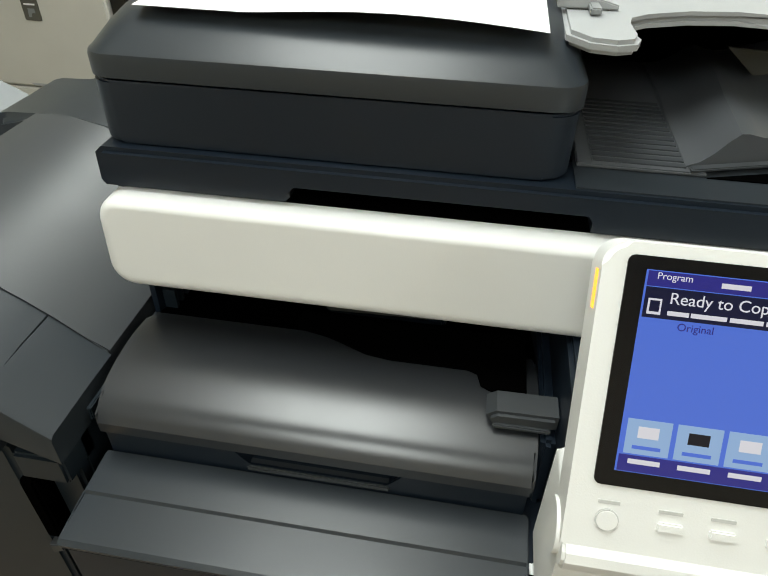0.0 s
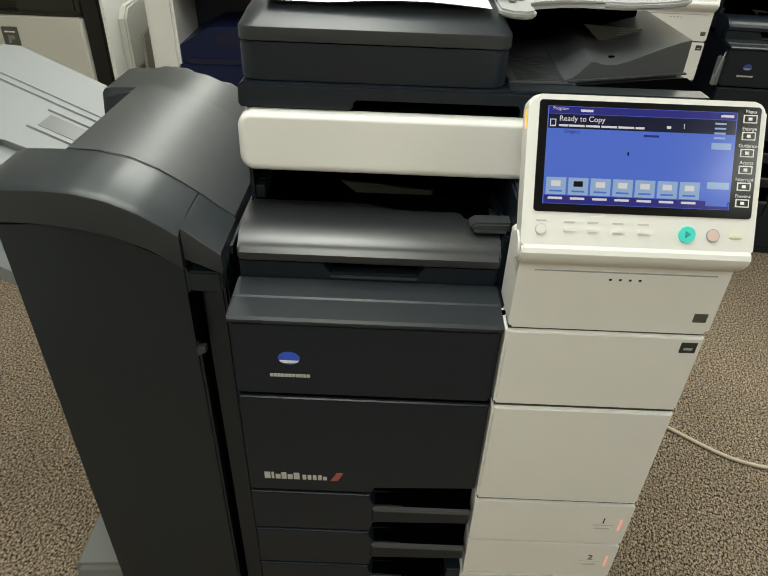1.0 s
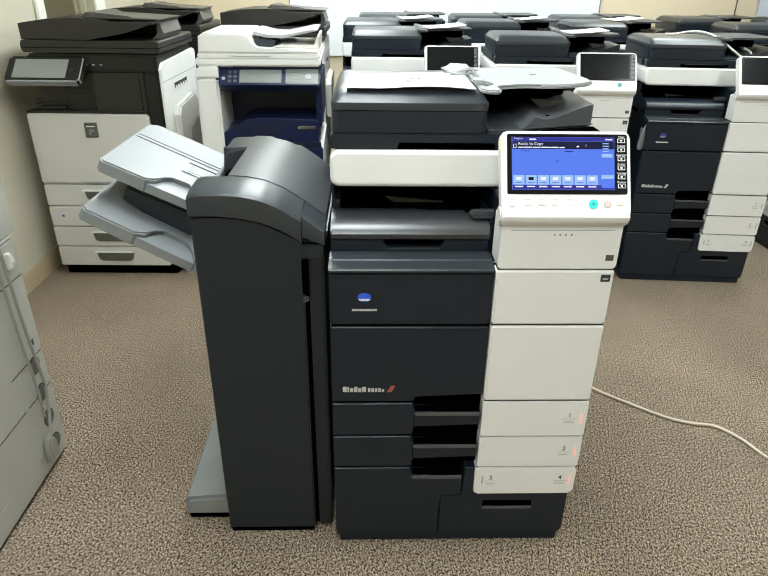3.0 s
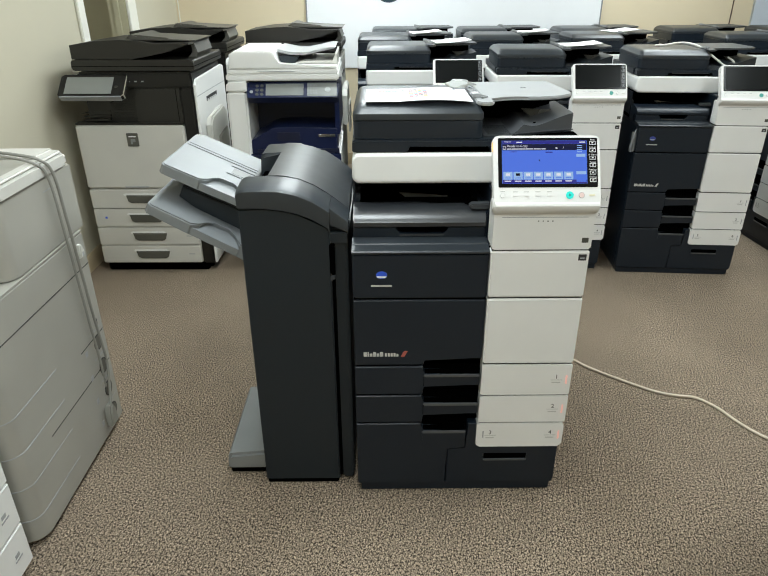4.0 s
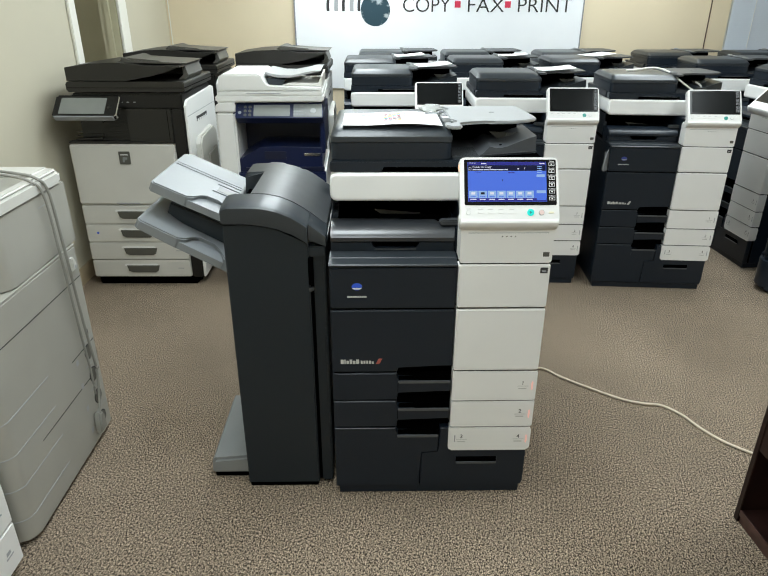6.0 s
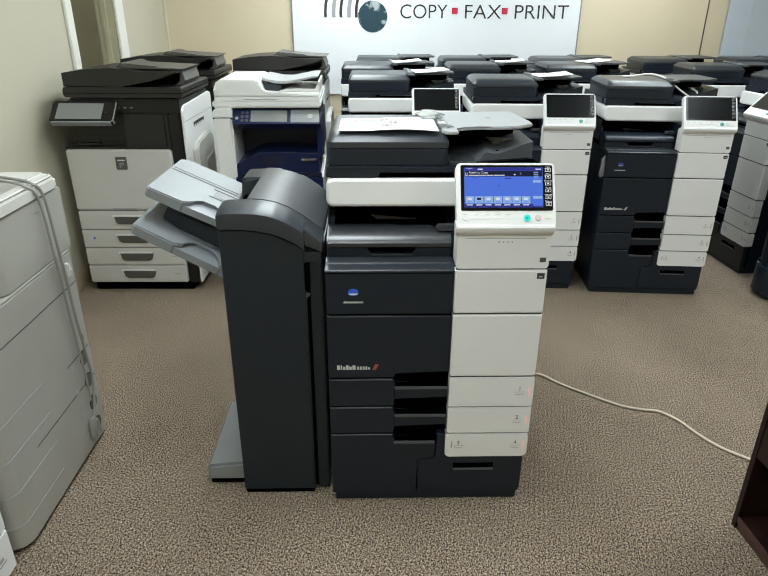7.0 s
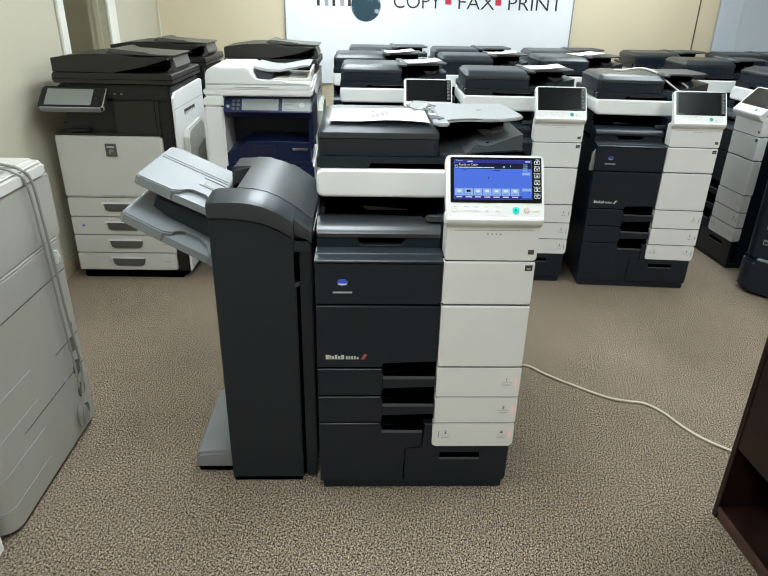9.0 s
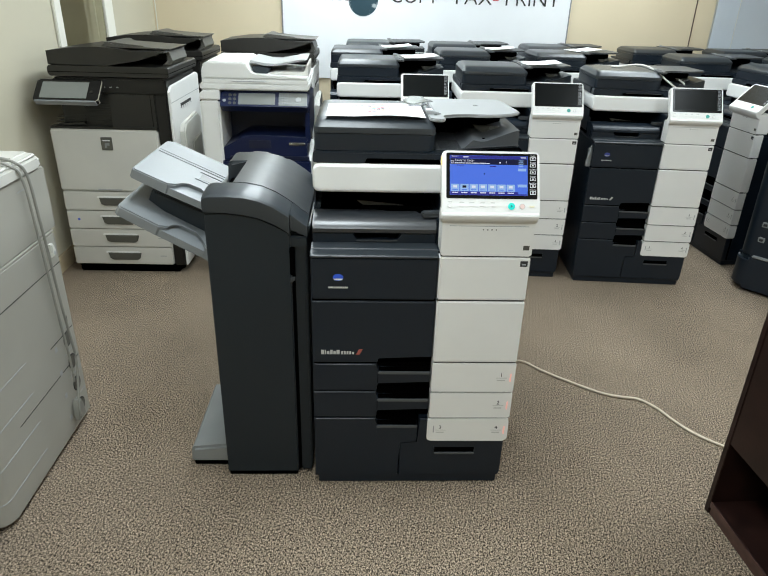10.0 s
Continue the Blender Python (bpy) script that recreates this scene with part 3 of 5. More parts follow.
    part("emblem_flash", prism([(0.137, 0.525), (0.148, 0.525), (0.158, 0.544), (0.147, 0.544)], "y", -0.0048, -0.003), FLASH if on else FAINT, c, "slanted red flash" if on else "")
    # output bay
    # Back, rear floor and hollow are near-black to paint the bay's shade.
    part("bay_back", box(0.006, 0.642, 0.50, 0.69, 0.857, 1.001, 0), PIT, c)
    part("bay_column", box(0.39, 0.642, 0.066, 0.50, 0.857, 1.001, 0.004), BLACK, c)
    part("bay_post", box(0.3775, 0.3895, 0.10, 0.50, 0.857, 0.94, 0.004), BLACK, c)
    part("bay_front", prism([(0.003, 0.857), (0.374, 0.857), (0.374, 0.8985), (0.272, 0.8985), (0.262, 0.880), (0.258, 0.877), (0.136, 0.877), (0.132, 0.880), (0.122, 0.8985), (0.003, 0.8985)], "y", 0.082, 0.11, 0.002), BLACK, c)
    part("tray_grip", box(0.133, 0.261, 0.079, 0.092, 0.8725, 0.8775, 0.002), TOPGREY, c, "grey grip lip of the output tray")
    part("grip_shade", box(0.10, 0.29, 0.106, 0.112, 0.866, 0.900, 0), PIT, c)
    tray = bmesh.new()
    prof = [(0.126, 0.860), (0.126, 0.9005), (0.078, 0.9005), (0.075, 0.903), (0.075, 0.914), (0.079, 0.9195), (0.085, 0.9265), (0.096, 0.9318), (0.110, 0.9366), (0.126, 0.9400), (0.145, 0.9420), (0.165, 0.9420), (0.185, 0.9395), (0.20, 0.935), (0.20, 0.860)]
    prism(prof, "x", 0.003, 0.376, 0.003, bm=tray)
    part("output_tray", tray, TRAYDARK if on else BLACK, c, "dark curved output tray, lightened for overhead light" if on else "")
    part("tray_floor_shade", prism([(0.201, 0.860), (0.201, 0.934), (0.26, 0.915), (0.36, 0.895), (0.50, 0.885), (0.50, 0.860)], "x", 0.007, 0.376, 0), PIT, c)
    part("bay_side", box(0.001, 0.0065, 0.205, 0.50, 0.88, 1.0, 0), BLACK, c)
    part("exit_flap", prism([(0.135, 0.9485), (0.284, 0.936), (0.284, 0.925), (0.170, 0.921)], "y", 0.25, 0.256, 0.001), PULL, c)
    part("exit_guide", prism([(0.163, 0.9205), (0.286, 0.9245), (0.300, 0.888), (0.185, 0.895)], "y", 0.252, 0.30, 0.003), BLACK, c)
    part("tray_hollow_shade", prism([(0.150, 0.202), (0.180, 0.193), (0.203, 0.181), (0.222, 0.172), (0.245, 0.168), (0.315, 0.168), (0.323, 0.164), (0.327, 0.150), (0.335, 0.146), (0.366, 0.146), (0.366, 0.22), (0.150, 0.22)], "z", 0.925, 0.9432, 0), PIT, c)
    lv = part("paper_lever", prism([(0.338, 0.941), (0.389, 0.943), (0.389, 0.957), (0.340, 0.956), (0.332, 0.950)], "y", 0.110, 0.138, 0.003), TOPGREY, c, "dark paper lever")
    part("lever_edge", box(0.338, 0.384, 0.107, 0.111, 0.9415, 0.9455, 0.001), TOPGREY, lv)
    for k in range(7):
        part("vent_rib", box(0.007, 0.020, 0.215 + 0.012 * k, 0.220 + 0.012 * k, 0.93, 0.952 + 0.001 * k, 0), DARK, c)
    # scanner
    def lean(z):
        return 0.160 - 0.006 * (1.0855 - z) / 0.0835
    rings = [[(x, lean(z), z) for x, z in rounded(0.0135, 0.6345, 1.0155, 1.0775, 0.009, 7)]]
    for k in range(6):
        th = math.pi / 2 * k / 5
        i = 0.011 * (1 - math.sin(th))
        rings.append([(x, lean(z) + 0.011 * (1 - math.cos(th)), z) for x, z in rounded(i, 0.648 - i, 1.002 + i, 1.0855 - 0.6 * i, 0.022 - i, 7)])
    rings.append([(x, 0.70, z) for x, z in rounded(0.0, 0.648, 1.002, 1.0855, 0.022, 7)])
    part("scanner", loft(rings), WHITE, c, "white scanner housing")
    # Dark sheets paint the shade under the scanner and in the lid slot.
    part("scanner_underside_shade", box(0.01, 0.64, 0.19, 0.69, 0.999, 1.0025, 0), PIT, c)
    part("lid_slot_shade", box(0.012, 0.636, 0.184, 0.69, 1.0848, 1.0872, 0), PIT, c)
    front = [(0.004, 1.0875), (0.155, 1.0875), (0.160, 1.092), (0.160, 1.104), (0.163, 1.107), (0.388, 1.107), (0.391, 1.104), (0.391, 1.0875), (0.646, 1.0875), (0.648, 1.09), (0.648, 1.116), (0.640, 1.1215), (0.008, 1.1215), (0.002, 1.116), (0.001, 1.092)]
    part("lid_front", prism(front, "y", 0.177, 0.23, 0.004), BLACK, c)
    part("lid", box(0.001, 0.648, 0.25, 0.69, 1.0875, 1.1215, 0.003), BLACK, c)
    part("lid_gap_shade", box(0.15, 0.40, 0.222, 0.249, 1.0875, 1.110, 0), PIT, c)
    part("lid_bar", box(0.19, 0.382, 0.195, 0.205, 1.0985, 1.102, 0.001), MIDGREY, c)
    # Thin lighter plate paints the sheen on the lid's right top.
    part("lid_sheen_plate", box(0.374, 0.645, 0.183, 0.56, 1.1216, 1.1228, 0), TOPDARK, c)
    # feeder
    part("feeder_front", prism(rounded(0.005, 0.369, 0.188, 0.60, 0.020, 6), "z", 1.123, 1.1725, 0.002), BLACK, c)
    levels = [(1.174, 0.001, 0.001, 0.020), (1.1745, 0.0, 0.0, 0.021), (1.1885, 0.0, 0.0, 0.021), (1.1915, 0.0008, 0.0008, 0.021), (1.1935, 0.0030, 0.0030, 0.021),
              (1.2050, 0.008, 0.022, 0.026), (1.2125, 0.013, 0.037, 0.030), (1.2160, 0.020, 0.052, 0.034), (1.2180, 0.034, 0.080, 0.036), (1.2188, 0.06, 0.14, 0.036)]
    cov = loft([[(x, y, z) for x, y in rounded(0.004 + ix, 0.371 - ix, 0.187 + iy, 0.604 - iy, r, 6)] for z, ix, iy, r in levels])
    part("feeder_cover", cov, TOPDARK, c, "dark feeder cover, lightened for overhead light")
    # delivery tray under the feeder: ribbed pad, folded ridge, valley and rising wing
    # Paler grey on the switched-on copier paints the light its folds catch.
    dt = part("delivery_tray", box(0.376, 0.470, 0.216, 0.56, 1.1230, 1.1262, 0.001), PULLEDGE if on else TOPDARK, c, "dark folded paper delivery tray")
    crest = ((0.456, 1.1275), (0.466, 1.1300), (0.475, 1.1360), (0.484, 1.1450), (0.491, 1.1505), (0.498, 1.1500), (0.508, 1.1470), (0.519, 1.1452), (0.532, 1.1450), (0.550, 1.1485), (0.575, 1.1560), (0.605, 1.1650), (0.632, 1.1715), (0.646, 1.1735))
    bm = bmesh.new()
    rows = []
    for k, (yb, dx, dz) in enumerate(((None, 0.0, 0.0), (0.31, 0.005, 0.0015), (0.38, 0.012, 0.003), (0.50, 0.014, -0.006))):
        ups = []
        for x, z in crest:
            front_y = 0.224 + (x - 0.456) * 0.34
            ridge = max(0.0, 1 - abs(x - 0.491) / 0.06)
            ups.append(bm.verts.new((min(x + dx * ridge, 0.646), front_y if yb is None else max(yb, front_y + 0.012 * k), z + dz * ridge)))
        rows.append(ups)
    front_low = [bm.verts.new((v.co.x, v.co.y, 1.1265)) for v in rows[0]]
    back_low = [bm.verts.new((v.co.x, v.co.y, 1.1265)) for v in rows[-1]]
    for q0, q1 in [(front_low, rows[0])] + list(zip(rows, rows[1:])) + [(rows[-1], back_low)]:
        for i in range(len(crest) - 1):
            bm.faces.new((q0[i], q0[i + 1], q1[i + 1], q1[i]))
    for i in (0, -1):
        bm.faces.new([front_low[i]] + [r[i] for r in rows] + [back_low[i]])
    part("wing", bm, PULLEDGE if on else TOPDARK, dt)
    part("wing_hole", box(0.530, 0.538, 0.285, 0.289, 1.1452, 1.1480, 0), PIT, dt)
    part("rear_flap", prism([(0.512, 1.170), (0.606, 1.166), (0.578, 1.150), (0.545, 1.143)], "y", 0.385, 0.391, 0.001), PULL, dt)
    for k in range(5):
        part("flap_rib", box(0.566 + 0.001 * k, 0.594 + 0.0015 * k, 0.3825, 0.3848, 1.1535 + 0.003 * k, 1.1548 + 0.003 * k, 0), MIDGREY, dt)
    # Near-black sheet, added to keep the throat under the document tray in shade.
    part("throat_dark_sheet", box(0.376, 0.620, 0.470, 0.480, 1.1265, 1.2070, 0), PIT, c)
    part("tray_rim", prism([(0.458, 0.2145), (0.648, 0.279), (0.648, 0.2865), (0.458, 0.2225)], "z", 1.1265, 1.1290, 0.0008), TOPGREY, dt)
    # Near-black wedge painted as the shadow between rim and lid.
    part("rim_shadow", prism([(0.470, 0.2150), (0.647, 0.2150), (0.647, 0.2740)], "z", 1.1229, 1.1238), PIT, c)
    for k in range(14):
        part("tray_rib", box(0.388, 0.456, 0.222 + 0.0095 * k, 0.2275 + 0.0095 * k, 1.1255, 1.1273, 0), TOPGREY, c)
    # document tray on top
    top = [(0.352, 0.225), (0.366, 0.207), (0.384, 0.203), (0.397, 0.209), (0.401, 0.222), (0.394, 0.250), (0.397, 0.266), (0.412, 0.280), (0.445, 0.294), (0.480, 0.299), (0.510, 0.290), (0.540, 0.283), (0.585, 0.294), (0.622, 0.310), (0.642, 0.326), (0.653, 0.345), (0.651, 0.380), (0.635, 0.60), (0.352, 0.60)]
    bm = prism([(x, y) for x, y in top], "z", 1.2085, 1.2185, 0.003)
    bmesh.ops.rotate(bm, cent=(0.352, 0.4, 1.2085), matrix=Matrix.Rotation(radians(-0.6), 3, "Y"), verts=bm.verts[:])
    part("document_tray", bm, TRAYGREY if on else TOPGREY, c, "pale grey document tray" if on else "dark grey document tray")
    for y in (0.28, 0.52):
        part("side_guide", prism([(0.348, 1.2195), (0.392, 1.2195), (0.392, 1.223), (0.365, 1.230), (0.348, 1.230)], "y", y, y + 0.012, 0.001), TRAYGREY, c)
    part("guide_rail", box(0.37, 0.378, 0.262, 0.56, 1.2195, 1.2245, 0.001), MIDGREY, c)
    part("tray_mark", box(0.52, 0.535, 0.45, 0.456, 1.2155, 1.2225, 0), GREYPRINT, c)
    part("tray_support", prism([(0.374, 1.1735), (0.40, 1.1735), (0.50, 1.206), (0.374, 1.206)], "y", 0.50, 0.60, 0.002), BLACK, c)
    # control panel
    pn = part("control_panel", prism(rounded(0.374, 0.652, 0.0, 0.188, 0.014, 6), "y", 0.0, 0.028, 0.0028, 3), WHITE, c, "white control panel housing")
    pn.matrix_basis = PANEL
    part("lower_lip", prism([(0.001, 0.014), (-0.003, 0.008), (-0.003, 0.002), (0.001, -0.004), (0.010, -0.009), (0.024, -0.012), (0.045, -0.010), (0.045, 0.014)], "x", 0.3755, 0.6505, 0.002), WHITE, pn)
    part("hinge_cap", disc(0.372, 0.022, 0.012, 0.017, "x", 0.006), WHITE, pn)
    part("screen_glass", prism(rounded(0.3865, 0.6450, 0.052, 0.1815, 0.004), "y", -0.0012, 0.004), GLASSBLACK, pn, "black glass front")
    y = -0.0016

    def ui(nm, x0, x1, z0, z1, m, dy=0.0):
        return part(nm, box(x0, x1, y - dy, y - dy + 0.0004, z0, z1, 0), m, pn)
    if on:
        ui("screen", 0.3965, 0.6175, 0.0615, 0.1745, UI_BLUE)
        ui("screen_header", 0.3975, 0.6165, 0.166, 0.174, UI_DEEP, 0.0003)
        ui("screen_bar", 0.3975, 0.6165, 0.149, 0.1655, UI_BAR, 0.0003)
        ui("screen_footer", 0.3975, 0.6165, 0.062, 0.0715, UI_DEEP, 0.0003)
        for k in range(7):
            x = 0.3995 + 0.0263 * k
            ui("screen_tile", x, x + 0.0235, 0.0725, 0.0925, UI_TILE, 0.0004)
            ui("tile_icon", x + 0.006, x + 0.017, 0.082, 0.0885, UI_DARK if k == 1 else UI_WHITE, 0.0007)
            ui("tile_caption", x + 0.003, x + 0.020, 0.0668, 0.0695, UI_WHITE, 0.0007)
            ui("tile_caption", x + 0.004, x + 0.019, 0.0755, 0.0775, UI_BLUE, 0.0007)
        for k in range(3):
            ui("screen_tile", 0.589, 0.615, 0.0655 + 0.010 * k, 0.0735 + 0.010 * k, UI_TILE if k == 2 else UI_BLUE, 0.0005)
        ui("screen_tile", 0.590, 0.613, 0.1315, 0.139, UI_TILE, 0.0004)
        lettering("screen_lettering", "Program", 0.0052, UI_WHITE, pn, Matrix.Translation((0.402, y - 0.0006, 0.1700)) @ FACE, depth=0.0001)
        ui("caption_bar", 0.4345, 0.449, 0.1685, 0.1712, UI_WHITE, 0.0006)
        ui("caption_bar", 0.598, 0.613, 0.1685, 0.1712, UI_WHITE, 0.0006)
        ui("page_icon", 0.3995, 0.4065, 0.151, 0.1595, UI_WHITE, 0.0006)
        ui("page_icon_face", 0.4005, 0.4055, 0.1525, 0.1585, UI_BAR, 0.0008)
        lettering("screen_lettering", "Ready to Copy", 0.0088, UI_WHITE, pn, Matrix.Translation((0.410, y - 0.0006, 0.1575)) @ FACE, depth=0.0001)
        for x0, x1 in ((0.410, 0.421), (0.422, 0.440), (0.4415, 0.458), (0.4595, 0.478), (0.4795, 0.498), (0.4995, 0.510)):
            ui("caption_bar", x0, x1, 0.1512, 0.1536, UI_WHITE, 0.0006)
        lettering("screen_lettering", "1", 0.0085, UI_WHITE, pn, Matrix.Translation((0.554, y - 0.0006, 0.1535)) @ FACE, depth=0.0001)
        ui("caption_bar", 0.536, 0.541, 0.153, 0.156, UI_WHITE, 0.0006)
        for k in range(4):
            ui("caption_bar", 0.592, 0.605, 0.1435 + 0.0055 * k, 0.1455 + 0.0055 * k, UI_TILE, 0.0006)
        lettering("screen_lettering", "Original", 0.0058, UI_DEEP, pn, Matrix.Translation((0.416, y - 0.0006, 0.1437)) @ FACE, depth=0.0001)
        ui("caption_bar", 0.51, 0.528, 0.1425, 0.145, UI_DEEP, 0.0004)
        ui("screen_dot", 0.4925, 0.4945, 0.1205, 0.1245, UI_DARK, 0.0004)
    else:
        ui("screen", 0.3965, 0.6175, 0.0615, 0.1745, OFFSCREEN)
    for k in range(6):
        z = 0.0655 + 0.0195 * k
        part("soft_key", box(0.6245, 0.6405, -0.0018, -0.001, z, z + 0.0095, 0), WHITEPRINT if on else GREYPRINT, pn)
        part("soft_key_face", box(0.6258, 0.6392, -0.0021, -0.001, z + 0.0013, z + 0.0082, 0), GLASSBLACK, pn)
        part("soft_key_icon", box(0.630, 0.6345, -0.0023, -0.001, z + 0.003, z + 0.0065, 0), WHITEPRINT if on else GREYPRINT, pn)
        word = ("Preview", "Interrupt", "Access", "Guidance", "Enlarge", "Menu")[k]
        t = lettering("key_lettering", word, 0.0058, WHITEPRINT if on else GREYPRINT, pn, Matrix.Translation((0.6325, -0.0018, z + 0.0112)) @ FACE, depth=0.0001)
        t.matrix_basis = t.matrix_basis @ Matrix.Translation((-0.5 * max(v.co.x for v in t.data.vertices), 0, 0))
    part("start_button", disc(0.571, -0.0025, 0.031, 0.0098, "y", 0.004, 28), TEALGLOW if on else TEAL, pn, "round teal start button")
    part("start_mark", prism([(0.5685, 0.0265), (0.5755, 0.031), (0.5685, 0.0355)], "y", -0.0029, -0.002), TEAL, pn)
    part("stop_ring", disc(0.602, -0.0016, 0.031, 0.0078, "y", 0.003, 24), GREYPRINT, pn)
    part("stop_button", disc(0.602, -0.0024, 0.031, 0.0068, "y", 0.003, 24), PINKBTN if on else WHITE, pn)
    part("reset_button", box(0.622, 0.637, -0.002, 0.001, 0.0285, 0.0335, 0.001), YELLOWBTN if on else WHITE, pn)
    part("power_ring", disc(0.397, -0.0016, 0.031, 0.0065, "y", 0.003, 24), FAINT, pn)
    part("power_button", disc(0.397, -0.0022, 0.031, 0.0058, "y", 0.003, 24), WHITE, pn)
    for x in (0.424, 0.452, 0.482, 0.512):
        part("key", box(x, x + 0.014, -0.002, 0.001, 0.0285, 0.0345, 0.001), WHITE, pn)
        part("key_caption", box(x, x + 0.013, -0.0006, 0.001, 0.0395, 0.0415, 0), FAINT, pn)
    part("key_caption", box(0.391, 0.403, -0.0006, 0.001, 0.0405, 0.0425, 0), FAINT, pn)
    part("status_light", box(0.3735, 0.3775, 0.006, 0.014, 0.148, 0.172, 0.001), AMBER if on else GREYPRINT, pn, "small amber status light" if on else "")
    return c


# ---------------------------------------------------------------- the finisher docked at the copier's side
ARC = [(-0.303, 0.99), (-0.302, 1.042), (-0.297, 1.050), (-0.285, 1.053), (-0.23, 1.055), (-0.187, 1.053), (-0.145, 1.044), (-0.105, 1.027), (-0.075, 1.008), (-0.05, 0.990), (-0.028, 0.972), (-0.008, 0.956)]


def finisher():
    f = thing("finisher", "dark grey floor-standing paper finisher with pale output trays", "finisher",
              pose(-0.003, 0.035, -0.012) @ Matrix.Diagonal((1, 1, 0.99, 1)))
    part("body", box(-0.303, -0.010, 0.03, 0.56, 0.03, 0.93, 0.006), DARK, f)
    part("foot_plate", box(-0.300, -0.062, 0.008, 0.55, 0.0122, 0.031, 0.003), PIT, f)
    door = [(-0.304, 0.027), (-0.058, 0.027), (-0.057, 0.924), (-0.068, 0.934), (-0.10, 0.955), (-0.145, 0.973), (-0.19, 0.983), (-0.24, 0.988), (-0.304, 0.989)]
    part("front_door", prism(door, "y", 0.006, 0.04, 0.004, 3), DARK, f)
    # narrow column beside the door
    part("side_column", box(-0.047, -0.012, 0.022, 0.05, 0.022, 0.918, 0.004), DARK, f)
    part("finger_grip", box(-0.062, -0.046, 0.004, 0.020, 0.795, 0.885, 0.003), PIT, f)
    part("latch_pin", prism([(-0.060, 0.772), (-0.046, 0.780), (-0.046, 0.790), (-0.060, 0.787)], "y", 0.0, 0.012, 0.001), TOPGREY, f)
    part("door_gap", box(-0.0575, -0.0475, 0.026, 0.03, 0.03, 0.92, 0), PIT, f)
    # top cover: front hood, barrel, rear hood
    def along(table, x):
        for (xa, za), (xb, zb) in zip(table, table[1:]):
            if xa <= x <= xb:
                return za + (zb - za) * (x - xa) / (xb - xa)
        return table[-1][1] if x > table[-1][0] else table[0][1]
    crown = [(-0.304, 1.046), (-0.290, 1.0535), (-0.23, 1.055), (-0.187, 1.053), (-0.145, 1.044), (-0.105, 1.027), (-0.075, 1.008), (-0.05, 0.990), (-0.028, 0.972), (-0.006, 0.955)]
    brow = [(-0.304, 0.9950), (-0.24, 0.9940), (-0.19, 0.9890), (-0.145, 0.9790), (-0.10, 0.9610), (-0.068, 0.9400), (-0.057, 0.9300)]

    def hood_piece(x0, x1, n, bottom, steps):
        """A strip of the hood: front face, rolled front edge, top surface back to the barrel."""
        bm = bmesh.new()
        xs = [x0 + (x1 - x0) * i / n for i in range(n + 1)]
        rings = [[bm.verts.new((x, steps[0][0], bottom(x))) for x in xs]]
        for yy, dz in steps:
            rings.append([bm.verts.new((x, yy, along(crown, x) + dz)) for x in xs])
        rings.append([bm.verts.new((x, steps[-1][0], bottom(x))) for x in xs])
        for p, q in zip(rings, rings[1:] + rings[:1]):
            for i in range(n):
                bm.faces.new((p[i], p[i + 1], q[i + 1], q[i]))
        for i in (0, n):
            bm.faces.new([r[i] for r in rings])
        return bm
    roll = [(-0.0030, -0.0170), (-0.0022, -0.0135), (0.0010, -0.0105), (0.0080, -0.0082), (0.030, -0.0035), (0.062, -0.0005), (0.1015, 0.0005)]
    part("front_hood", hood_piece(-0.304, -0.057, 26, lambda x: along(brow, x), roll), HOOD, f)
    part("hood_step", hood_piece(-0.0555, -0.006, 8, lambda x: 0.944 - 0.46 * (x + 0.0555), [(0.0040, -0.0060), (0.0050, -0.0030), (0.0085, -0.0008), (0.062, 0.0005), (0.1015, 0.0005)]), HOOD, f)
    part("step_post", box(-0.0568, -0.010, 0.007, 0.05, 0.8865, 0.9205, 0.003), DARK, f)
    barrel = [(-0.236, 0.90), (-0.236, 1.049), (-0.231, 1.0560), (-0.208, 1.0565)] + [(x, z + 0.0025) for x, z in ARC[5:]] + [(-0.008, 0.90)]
    part("barrel_cover", prism(barrel, "y", 0.102, 0.385, 0.002), TOPGREY, f, "dark curved cover, lightened for overhead light")
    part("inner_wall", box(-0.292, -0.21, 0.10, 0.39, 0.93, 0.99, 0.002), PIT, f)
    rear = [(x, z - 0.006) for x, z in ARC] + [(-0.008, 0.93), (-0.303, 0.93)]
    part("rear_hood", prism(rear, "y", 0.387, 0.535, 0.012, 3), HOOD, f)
    part("edge_strip", box(-0.0065, -0.002, 0.05, 0.40, 0.925, 0.940, 0.001), DARK, f)
    part("screw", disc(-0.215, 0.10, 1.047, 0.004, "y", -0.003, 12), CHROME, f)

    def tray(name, xt, zt, xr, zr, y0, y1, label):
        """A tray that rises from the finisher's side to its tip."""
        d = Vector((xr - xt, 0, zr - zt))
        n = Vector((-d.z, 0, d.x)).normalized()
        if n.z < 0:
            n = -n
        bm = bmesh.new()
        outline = [(0.0, 0.03), (0.03, 0.0), (0.40, 0.0), (0.47, 0.05), (0.50, 0.14), (0.56, 0.19), (0.72, 0.20), (0.80, 0.14), (0.86, 0.03), (1.0, 0.015), (1.12, 0.10), (1.15, 0.30), (1.15, 1.0), (0.08, 1.0), (0.0, 0.93)]
        up, dn = [], []
        for u, v in outline:
            p = Vector((xt, y0 + (y1 - y0) * v, zt)) + d * u
            th = 0.030 if v < 0.5 else 0.026
            up.append(bm.verts.new(p + n * 0.0))
